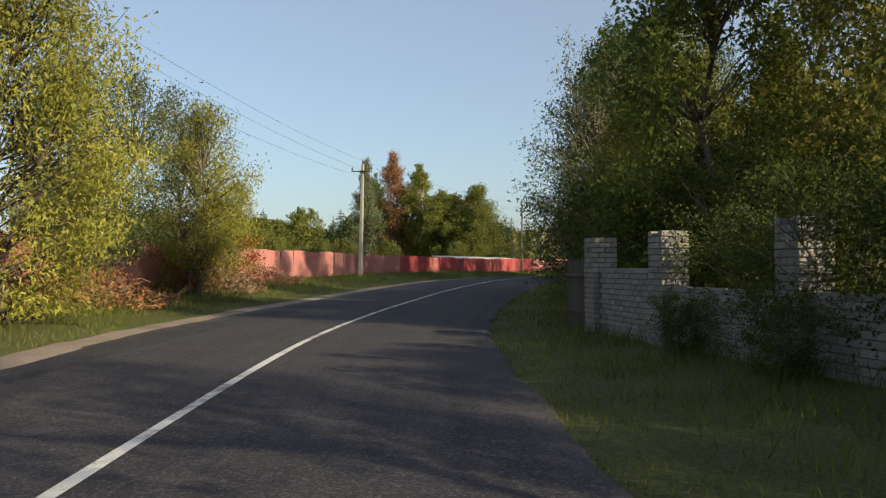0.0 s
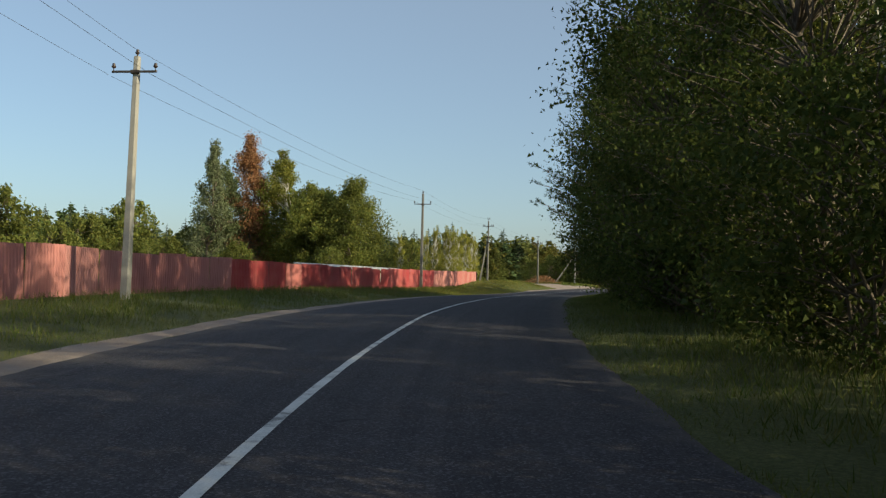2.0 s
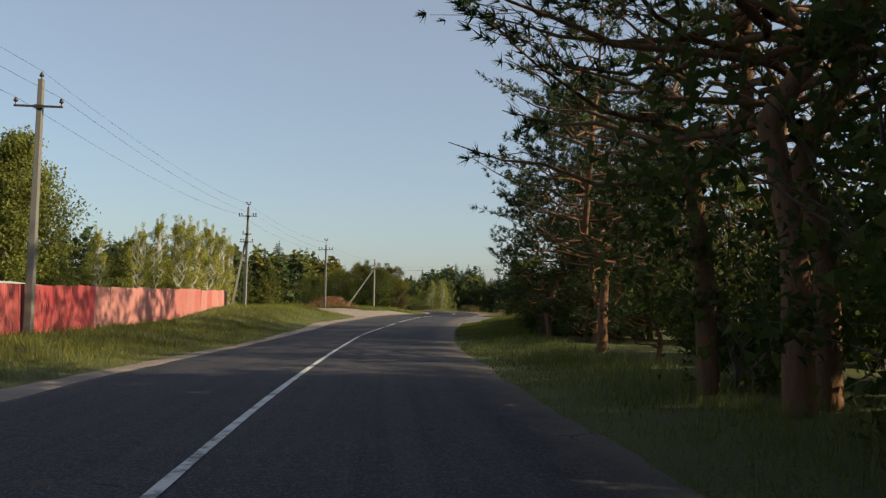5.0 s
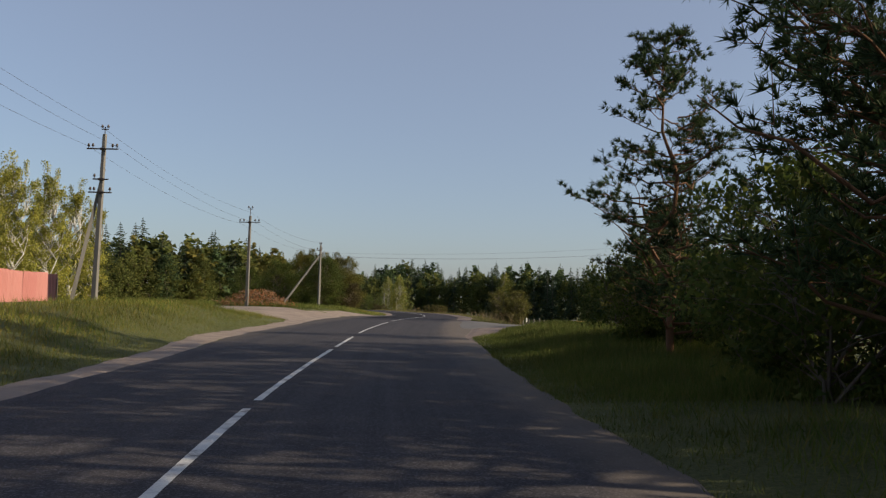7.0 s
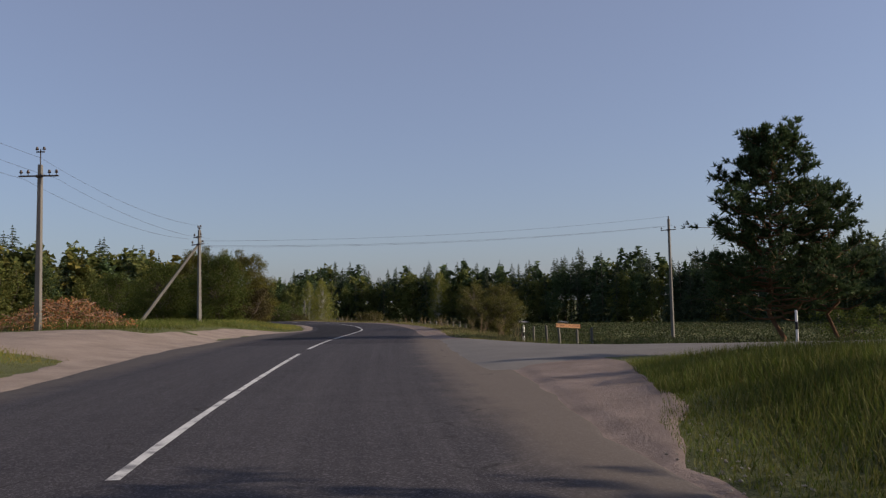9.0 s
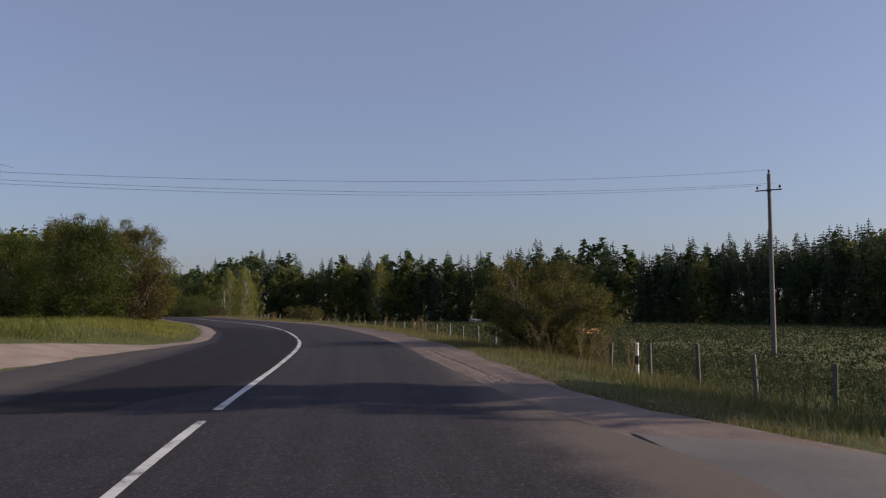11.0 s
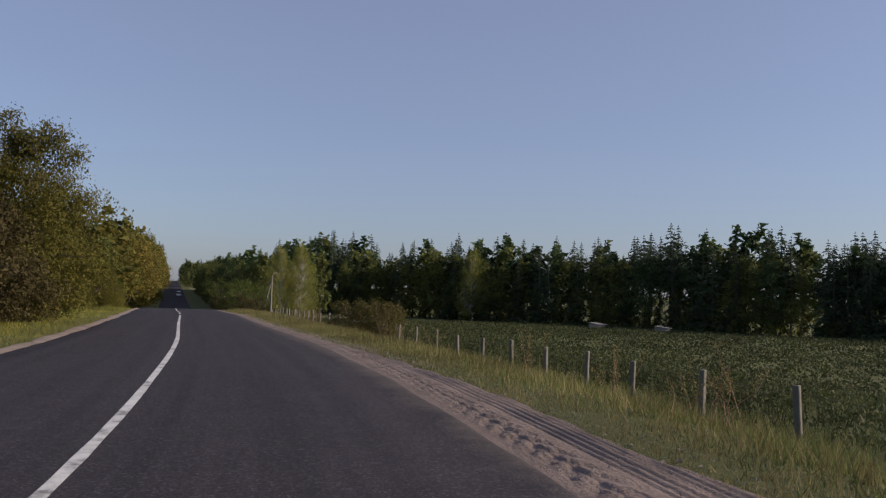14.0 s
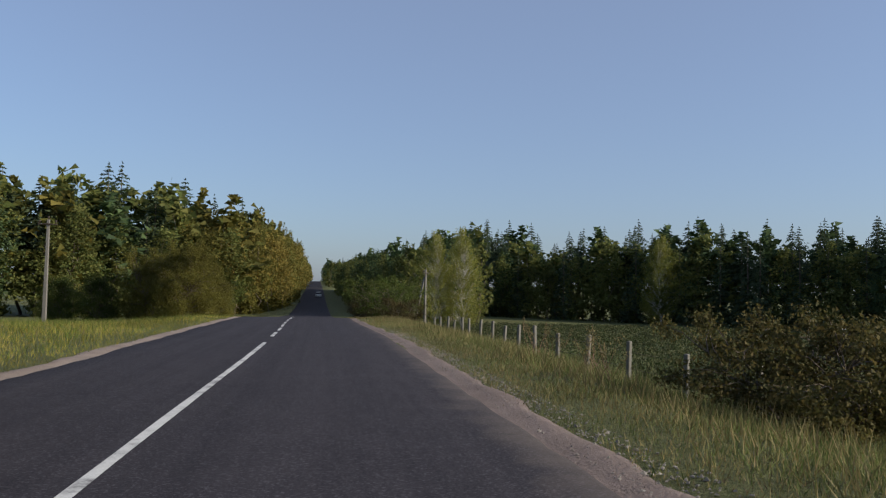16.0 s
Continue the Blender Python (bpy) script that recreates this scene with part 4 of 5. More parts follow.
def brick_bay(m, ln, rows):
    """A length of wall between two pillars, bricks in running bond on the road's side."""
    t = thing("brick_wall", m, "weathered white brick wall between two pillars", "wall", "bays of the garden wall")
    bm = bmesh.new()
    box(bm, (ln / 2, 0, rows * 0.051 - 0.03), (ln - 0.46, 0.21, rows * 0.102))
    part("mortar_core", bm, MORTAR, t)
    for row in range(rows):
        x = 0.26 - 0.127 * (row % 2)
        while x < ln - 0.42:
            if x > 0.2 and not (row == rows - 1 and br.random() < 0.12):
                ob = new("brick", B_FULL)
                ob.parent = t
                ob.matrix_basis = pose(x + br.uniform(-0.006, 0.006), -0.065 + br.uniform(-0.009, 0.005), row * 0.102 + br.uniform(-0.003, 0.003), 0, 0, br.uniform(-1.2, 1.2))
            x += 0.255


for k, ((xa, ya), (xb, yb)) in enumerate(zip(WALL[:-1], WALL[1:])):
    d = Vector((xb - xa, yb - ya, 0))
    m = Matrix.Translation((xa, ya, ground_z(xa, ya) - 0.02)) @ Matrix.Rotation(math.atan2(d.y, d.x), 4, "Z")
    brick_pillar(m)
    brick_bay(m, d.length, 13 if k == 0 else 10)

# a short stretch of upright boards beside the end pillar
gate = thing("wooden_fence", stand(2.98, 17.25, 100), "dark weathered upright boards beside the brick pillar", "fence")
for k in range(8):
    bm = bmesh.new()
    box(bm, (0.07 + k * 0.15, 0, 0.72), (0.13, 0.025, 1.5 + br.uniform(-0.08, 0.05)), bevel=0.004)
    part("board", bm, OLD_WOOD, gate)
for hz in (0.35, 1.15):
    bm = bmesh.new()
    box(bm, (0.6, 0.04, hz), (1.2, 0.05, 0.07), bevel=0.004)
    part("rail", bm, OLD_WOOD, gate)

# ---- berry field: posts, sign, markers ----
bm = bmesh.new()
box(bm, (0, 0, 0.5), (0.12, 0.10, 1.3), bevel=0.012)
field_fence = thing("field_fence", Matrix(), "row of weathered concrete fence posts with wire beside the berry field", "fence")
post0 = part("post", bm, POST, field_fence)
pm = post0.data
bpy.data.objects.remove(post0)
FF = [(58.5, 147.5), (62.6, 156.6), (66.8, 167.2), (70.3, 175.2), (74.5, 185.0), (77.1, 191.7), (79.3, 198.7), (81.5, 206.2), (83.3, 214.7), (84.8, 224.7), (88.8, 239.7), (93.3, 256.6)]
pr = random.Random(8)
steps = [0.4 + 2.55 * k for k in range(6)] + [15.9 + 2.745 * k for k in range(9)] + [40.6, 43.65, 46.7, 49.4, 52.15, 54.85, 57.7, 60.55, 63.6, 66.1, 68.7] + [71.3 + 2.6 * k for k in range(17)]
fpts = along(FF, 0.05)[[int(round(q / 0.05)) for q in steps]]
for x, y in fpts:
    ob = new("post", pm)
    ob.parent = field_fence
    ob.matrix_basis = pose(x + pr.uniform(-0.08, 0.08), y, ground_z(x, y) - 0.1 + pr.uniform(-0.1, 0.06), pr.uniform(-3, 3), pr.uniform(-3, 3), pr.uniform(15, 30)) @ Matrix.Diagonal((1, 1, pr.uniform(0.92, 1.06), 1))
for hz in (0.45, 0.85):
    v = np.array([(x, y, ground_z(x, y) + hz + 0.02 * math.sin(i * 3)) for i, (x, y) in enumerate(fpts)])
    link_mesh("wire", *tube(v, np.full(len(v), 0.004), 4), STEEL, field_fence)

sx, sy = 89.4, 183.8
sign_z = -0.73 - ground_z(sx, sy)
tilt = Matrix.Translation((0, 0, sign_z)) @ pose(0, 0, 0, 0, 4.0, 0)
sign = thing("sign", pose(sx, sy, ground_z(sx, sy), 0, 0, -20), "orange board sign with dark red lettering on posts", "sign")
bm = bmesh.new()
box(bm, (0, 0, 0), (2.7, 0.03, 0.42), tilt, bevel=0.006)
part("board", bm, ORANGE, sign)
for px in (-1.0, 1.0):
    bm = bmesh.new()
    box(bm, (px, 0.05, sign_z / 2 - 0.1), (0.07, 0.06, sign_z + 0.5), bevel=0.006)
    part("post", bm, WOOD, sign)
bm = bmesh.new()
for px in (-1.31, 1.31):
    box(bm, (px, -0.018, 0), (0.018, 0.006, 0.38), tilt)
for dz in (-0.185, 0.185):
    box(bm, (0, -0.018, dz), (2.63, 0.006, 0.018), tilt)
part("border", bm, LETTER, sign)
fc = bpy.data.curves.new("lettering", "FONT")
fc.body, fc.size, fc.align_x, fc.align_y, fc.extrude, fc.space_character = "ЯГОДЫ ГОЛУБИКИ", 0.275, "CENTER", "CENTER", 0.004, 1.12
fc.offset = 0.003
fc.materials.append(LETTER)
lt = new("lettering", fc)
lt.parent = sign
lt.matrix_basis = tilt @ pose(0, -0.02, 0, 90, 0, 0)


def delineator(x, y, size=1.0):
    t = thing("delineator_post", stand(x, y, 30, size), "white roadside marker post with a black band", "marker post")
    bm = bmesh.new()
    box(bm, (0, 0, 0.36), (0.11, 0.06, 0.92), bevel=0.01)
    part("body", bm, WHITE, t)
    bm = bmesh.new()
    box(bm, (0, 0, 0.44), (0.114, 0.064, 0.2), bevel=0.006)
    part("band", bm, BLACK, t)


delineator(61.7, 156.8, 1.3)
delineator(55.3, 135.0, 1.3)


# ---- trees beside the road ----
pl = random.Random(11)


def put(proto, x, y, size=1.0, turn=None, tall=1.0):
    m = stand(x, y, pl.uniform(0, 360) if turn is None else turn, size) @ Matrix.Diagonal((1, 1, tall, 1))
    ob = copy_thing(proto, Matrix())
    ob.matrix_basis = m
    return ob


# willows on the grass before the red fence
tree("willow_tree", broadleaf(1, 8.3, 0.5, 3.4, 46000, 0.12, 230, 0.9, 4, 0.5, 0.4, puff=0.24), BARK, L_WILLOW, stand(-10.2, 18.6), "yellow-green willow on the verge before the fence")
tree("willow_tree", broadleaf(2, 7.7, 2.0, 2.6, 30000, 0.125, 190, 1.0, 3, 0.4, 0.4), BARK, L_WILLOW_DARK, stand(-11.0, 26.0), "dark grey-green willow before the red fence")
tree("willow_tree", broadleaf(3, 7.6, 1.5, 2.4, 28000, 0.125, 160, 1.1, 3, 0.4, 0.4), BARK, L_WILLOW, stand(-9.8, 32.0), "slender yellow-green willow before the red fence")
tree("willow_tree", broadleaf(4, 5.0, 0.4, 2.0, 9000, 0.12, 60, 1.0, 4, 0.4, 0.4), BARK, L_WILLOW, stand(-10.6, 38.5), "low bushy willow against the red fence")
tree("willow_tree", broadleaf(5, 6.5, 0.4, 3.2, 16000, 0.13, 90, 0.9, 4, 0.5, 0.4), BARK, L_WILLOW, stand(-10.8, 11.5), "bushy willow at the verge")


def brush_pile(x, y, w, h, seed, leafy, label, leaf=None):
    r = np.random.default_rng(seed)
    t = thing("brush_pile", stand(x, y), label, "brush pile")
    sticks = []
    for _ in range(150):
        c = np.array([np.clip(r.normal(), -1.7, 1.7) * w * 0.3, np.clip(r.normal(), -1.7, 1.7) * w * 0.22, 0])
        hgt = h * np.exp(-(c[0] / (0.45 * w)) ** 2) * r.uniform(0.1, 1)
        d = unit(r.normal(size=3) * [1, 1, 0.45]) * r.uniform(0.4, 1.2)
        a, b = c + [0, 0, hgt] - d / 2, c + [0, 0, hgt] + d / 2
        a[2], b[2] = max(a[2], -0.05), max(b[2], 0.02)
        sticks.append(tube(limb(r, a, b, 0.05, 4), np.linspace(0.02, 0.006, 4), 4))
    tagged(link_mesh("brushwood", *join(sticks), DEAD, t), kind="stuff")
    n = leafy
    c = np.stack([np.clip(r.normal(size=n), -1.7, 1.7) * w * 0.3, np.clip(r.normal(size=n), -1.7, 1.7) * w * 0.24, np.zeros(n)], 1)
    c[:, 2] = h * np.exp(-(c[:, 0] / (0.45 * w)) ** 2) * r.uniform(0.05, 1.05, n)
    link_mesh("leaf_litter", *blades(c, unit(r.normal(size=(n, 3))), 0.13 * r.uniform(0.6, 1.4, n), 0.07, r), leaf or L_DRY, t)


tree("bush", broadleaf(7, 2.4, 0.5, 1.6, 8000, 0.09, 90, 1.1, 8, 0.1, 0.6), BARK, L_REDLEAF, stand(-10.3, 33.6), "low bush with red and orange autumn leaves", "bush")
brush_pile(-9.7, 33.6, 4.0, 1.15, 21, 3600, "heap of cut branches with pale withered leaves", L_WITHERED)
brush_pile(-10.0, 41.0, 5.0, 1.1, 22, 1800, "heap of dead branches against the red fence")
brush_pile(-10.8, 24.0, 5.0, 1.2, 23, 1800, "heap of brushwood under the willows")
brush_pile(37.3, 158.8, 5.2, 1.3, 24, 1900, "heap of orange-leaved brushwood by the pole")

# dense wood edge on the shaded side
tree("lime_tree", broadleaf(29, 11.0, 1.3, 3.2, 26000, 0.12, 190, 0.75, 1, 0.15, 0.8, puff=0.22, thin=0.05, twig=0.014), BARK, L_LIME, stand(6.2, 18.9), "dark green lime overhanging the brick pillar")
tree("willow_tree", broadleaf(30, 8.8, 0.4, 3.1, 17000, 0.125, 220, 0.85, 4, 0.2, 0.45, puff=0.26), BARK, L_WILLOW_DARK, stand(5.2, 28.2), "grey feathery willow leaning over the road's edge")
P_ALDER = tree("alder_tree", broadleaf(31, 13.5, 1.2, 4.0, 34000, 0.105, 240, 0.75, 1, 0.1, 0.8, puff=0.22, thin=0.045, twig=0.014), BARK, L_SHADED, stand(15.0, 51.0), "tall dark green alder at the wood's edge", group="trees of the roadside wood")
P_ASPEN = tree("aspen_tree", broadleaf(32, 15.0, 1.4, 3.4, 23000, 0.135, 200, 0.8, 1, 0.1, 0.9, puff=0.24, thin=0.03, twig=0.008), BARK, L_ASPEN, stand(9.2, 13.6), "tall aspen with yellowing leaves behind the brick wall", group="trees of the roadside wood")
P_BIRCH = tree("birch_tree", broadleaf(33, 15.5, 2.0, 4.2, 26000, 0.13, 230, 0.8, 1, 0.6, 0.75, puff=0.22, thin=0.035, twig=0.01), BIRCH_BARK, L_BIRCH, stand(12.0, 44.0), "tall birch leaning over the road's edge", group="trees of the roadside wood")
P_SHRUB = tree("shrub", broadleaf(34, 4.6, 0.1, 2.5, 6500, 0.15, 64, 1.1, 6, 0.1, 0.75), BARK, L_SHADED, stand(6.6, 22.5), "dense dark green roadside shrub", "shrub", "shrubs of the roadside wood")
P_NEAR = tree("shrub", broadleaf(44, 4.6, 0.1, 2.5, 15000, 0.095, 110, 1.1, 6, 0.1, 0.75), BARK, L_SHADED, stand(7.2, 31.0), "dense dark green roadside shrub", "shrub", "shrubs of the roadside wood")
P_PINE = tree("pine_tree", pine(35, 12.0, 3.5, 0.06, 74, 30, 0.19, 18, 0.16), PINE_BARK, L_PINE, stand(33.0, 101.5), "dark Scots pine at the wood's edge", group="trees of the roadside wood")
P_TALL = tree("pine_tree", pine(39, 16.0, 5.5, 0.22, 58, 25, 0.2, 16, 0.15), PINE_BARK, L_PINE, stand(18.7, 76.4), "tall pine with orange bark reaching over the road", group="trees of the roadside wood")
P_SCRUB = tree("shrub", broadleaf(36, 2.6, 0.05, 1.6, 5500, 0.11, 60, 1.1, 7, 0.1, 0.7), BARK, L_HEDGE, stand(47.6, 125.6, 0, 1.05), "low green shrub on the corner of the side road", "shrub")
for y in range(26, 86, 6):
    for row, d in enumerate((8.2, 12.5)):
        if row == 1 and (y < 44 or y % 12 and not 48 < y < 75) or y == 26:
            continue
        x, yy = spot(y + pl.uniform(-1.5, 1.5), d + pl.uniform(-0.8, 0.8) - (0.6 if 40 < y < 80 and row == 0 else 0))
        if y == 62:
            x += 2.5
        put(P_TALL if row == 0 and y > 60 and y % 12 == 2 or y > 70 else pl.choice([P_ALDER, P_TALL, P_ALDER] if y > 60 else [P_ALDER]), x, yy, pl.uniform(0.82, 1.08) * (0.66 if y < 34 else 0.85 if y < 42 else 1.0))
for y in range(22, 112, 6):
    x, yy = spot(y, 7.4 + pl.uniform(-0.5, 0.7) + 0.6 * smooth(70, 90, y))
    if 82 < y < 106:
        put(P_PINE, x + (2.6 if y == 94 else 0.8), yy - (0.0 if y != 94 else -3.0), pl.uniform(0.4, 0.52))
    else:
        put(P_NEAR if y < 62 else P_SHRUB, x, yy, pl.uniform(0.8, 1.15))
for y in range(46, 92, 6):
    x, yy = spot(y, 11.8 + pl.uniform(-0.6, 0.6))
    put(P_SHRUB, x, yy, pl.uniform(0.8, 1.1))
for y in (80, 85, 100, 105):
    x, yy = spot(y, 10.0 + pl.uniform(-0.5, 0.9))
    put(P_SHRUB, x, yy, pl.uniform(0.5, 0.75))
    x, yy = spot(y + 2, 14.0 + pl.uniform(-0.8, 0.8))
    put(P_SHRUB, x, yy, pl.uniform(0.7, 1.0))
for x, y, s in ((13.6, 60.2, 0.85), (9.6, 24.6, 0.55), (9.4, 22.0, 0.5), (8.4, 18.4, 0.66), (5.2, 23.0, 0.42)):
    put(P_ASPEN if y < 23.5 else P_ALDER, x, y, s)
for x, y, s in ((6.2, 17.0, 0.62), (5.0, 12.7, 0.52), (5.4, 10.6, 0.56), (5.9, 8.5, 0.72), (6.3, 6.3, 0.72), (6.7, 4.2, 0.7), (7.2, 2.0, 0.7), (6.4, 14.6, 0.8), (3.55, 12.2, 0.2), (3.9, 9.4, 0.24)):
    put(P_NEAR, x, y, s)
# unseen birches, added beside the wall to break up the sun on the road
P_DAPPLE = tree("birch_tree", broadleaf(28, 13.0, 2.5, 3.6, 4200, 0.13, 120, 0.85, 1, 0.3, 0.75, puff=0.24, thin=0.035, twig=0.012), BIRCH_BARK, L_BIRCH, stand(9.5, -2.5), "unseen thin-crowned birch added to dapple the road", group="trees of the roadside wood")
put(P_DAPPLE, 12.5, -8.0, 0.95)
put(P_DAPPLE, 17.5, -6.0, 0.95)
for x, y, s in ((29.5, 99.5, 0.9), (42.3, 117.2, 0.55), (43.0, 100.0, 0.95), (36.5, 101.0, 0.9), (36.2, 106.0, 0.78), (35.2, 110.5, 0.72), (32.5, 96.5, 0.9), (39.5, 112.0, 0.42), (42.5, 108.0, 0.55), (38.6, 106.5, 0.58)):
    put(P_PINE, x, y, s)
for x, y, s in ((18.4, 73.6, 0.9), (19.8, 79.2, 0.92), (25.0, 89.5, 0.72), (26.2, 84.5, 0.75), (29.0, 95.5, 0.66), (29.8, 91.2, 0.74), (33.0, 87.0, 0.8)):
    put(P_TALL, x, y, s)
for x, y, s in ((39.5, 114.0, 0.7), (45.5, 121.0, 0.45), (49.5, 122.5, 0.45), (36.5, 113.5, 0.55), (27.2, 87.6, 0.6), (30.5, 82.5, 0.8), (33.5, 84.5, 0.9), (37.0, 88.5, 0.9), (36.0, 92.5, 0.85), (35.0, 96.0, 0.8), (37.4, 112.2, 0.6), (38.2, 108.6, 0.7), (41.2, 112.8, 0.6), (36.6, 104.6, 0.9), (30.6, 97.6, 0.66), (33.5, 106.5, 0.6), (57.0, 125.0, 0.65)):
    put(P_SHRUB, x, y, s)
for x, y, s in ((50.0, 125.0, 1.0), (53.5, 127.0, 0.9), (44.5, 122.8, 0.75)):
    put(P_SCRUB, x, y, s)
tree("pine_tree", pine(37, 9.6, 3.2, 0.16, 96, 42, 0.22, 13, 0.24), PINE_BARK, L_PINE, stand(63.2, 141.3), "lone dark pine beside the side road")
tree("pine_tree", pine(38, 7.4, 2.3, 0.25, 46, 30, 0.22, 13, 0.24), PINE_BARK, L_PINE, stand(65.8, 140.2), "smaller pine beside the lone pine")
tree("aspen_sapling", broadleaf(46, 4.6, 0.6, 0.95, 5000, 0.10, 60, 0.9, 2, 0.1, 0.8, puff=0.3), BIRCH_BARK, L_YELLOW, stand(52.4, 127.2), "slim sapling with yellowing leaves among dark shrubs")
put(P_SHRUB, 70.8, 142.3, 0.6)
put(P_PINE, 73.0, 137.0, 0.7)
put(P_PINE, 68.0, 131.0, 0.7)

# bush at the shoulder and low bush by the field posts
P_HEDGE = tree("bush", broadleaf(41, 3.55, 0.05, 1.6, 42000, 0.06, 260, 1.15, 11, 0.1, 0.75, puff=0.24), BARK, L_HEDGE, stand(63.4, 162.6), "tall dark green bush beside the shoulder", "bush", "bushes beside the shoulder")
put(P_HEDGE, 62.5, 160.3, 0.76)
put(P_HEDGE, 65.0, 164.7, 0.6)
tree("bush", broadleaf(42, 1.95, 0.05, 1.75, 26000, 0.07, 130, 1.1, 9, 0.1, 0.75, puff=0.26), BARK, L_FIELD, stand(82.2, 214.3), "low yellowing bush among the field posts", "bush")

# big trees left of the bend
P_POPLAR = tree("willow_tree", broadleaf(51, 8.8, 0.5, 4.0, 64000, 0.125, 260, 0.85, 3, 0.3, 0.6, puff=0.24), BARK, L_POPLAR, stand(66.1, 216.0), "big round willow on the grass by the bend", group="willows by the bend")
P_WILLOW = tree("willow_tree", broadleaf(52, 8.0, 0.3, 4.0, 30000, 0.155, 180, 0.95, 4, 0.2, 0.55), BARK, L_SHADED, stand(60.3, 208.3), "round dark green willow by the bend", group="willows by the bend")
put(P_POPLAR, 61.0, 220.5, 1.05)
put(P_WILLOW, 56.0, 216.0, 0.95)
put(P_WILLOW, 50.5, 213.0, 0.75)
P_LOW = tree("bush", broadleaf(53, 3.6, 0.05, 2.6, 13000, 0.14, 80, 1.1, 7, 0.1, 0.6), BARK, L_BROWN, stand(63.6, 208.9, 0, 1.15), "brownish low willow bush", "bush")
put(P_LOW, 66.2, 213.5, 0.8)

# behind the red fence
tree("poplar_tree", broadleaf(61, 19.2, 1.5, 4.6, 16000, 0.30, 150, cone=0.75), BARK, L_PALE, stand(-15.4, 152.5), "tall pale silvery conical poplar behind the fence")
tree("larch_tree", broadleaf(62, 21.3, 1.5, 6.4, 24000, 0.31, 190, cone=0.65), BARK, L_RED, stand(-9.4, 157.0), "tall reddish-brown dying conifer behind the fence")
tree("birch_tree", broadleaf(63, 18.8, 1.5, 5.2, 22000, 0.32, 110, 0.7), BIRCH_BARK, L_BIRCH, stand(-3.4, 154.5), "tall pale birch behind the fence")
tree("poplar_tree", broadleaf(64, 17.0, 1.5, 3.4, 12000, 0.32, 100, 0.8), BARK, L_WILLOW_DARK, stand(-12.2, 154.0), "slim grey-green poplar behind the fence")
tree("maple_tree", broadleaf(65, 14.2, 0.4, 6.0, 28000, 0.32, 120, 0.85), BARK, L_GREEN, stand(4.6, 149.0), "full round green tree behind the fence")
tree("maple_tree", broadleaf(66, 13.8, 0.4, 5.8, 26000, 0.32, 110, 0.85), BARK, L_GREEN, stand(0.4, 151.0), "full green tree behind the fence")
P_THICKET = tree("young_birch", broadleaf(67, 9.4, 0.6, 1.7, 8000, 0.15, 70, 0.9, 3, 0.0, 0.6, 0.04), BIRCH_BARK, L_WILLOW, stand(20.0, 143.0, 0, 0.8), "slender young birch behind the end of the fence", "tree", "young birches")
for x, y, s in ((18.6, 140.4, 0.76), (21.8, 145.5, 0.83), (23.0, 148.5, 0.8), (24.6, 152.5, 0.76), (17.0, 143.4, 0.8), (19.3, 147.0, 0.86), (15.4, 141.6, 0.7), (21.5, 151.5, 0.8), (12.5, 146.0, 0.7)):
    put(P_THICKET, x, y, s)
P_ROUND = tree("round_tree", broadleaf(68, 11.0, 0.8, 5.2, 6500, 0.46, 100, 0.95, 2, aspect=0.7), BARK, L_GREEN, stand(-38.0, 134.0), "round green garden tree behind the fence", group="trees behind the fence")
for x, y, s in ((-50, 140, 0.9), (-30, 143, 0.75), (-26, 150, 0.95), (-44, 128, 0.8), (-60, 130, 1.0), (-33, 160, 0.8), (-20, 165, 0.7), (18, 185, 0.75), (2.5, 157.0, 1.25), (-4.5, 160.0, 1.3), (-18, 120, 0.42), (-14, 112, 0.4), (-24, 110, 0.5), (-8, 118, 0.4), (2, 128, 0.38)):
    put(P_ROUND, x, y, s)

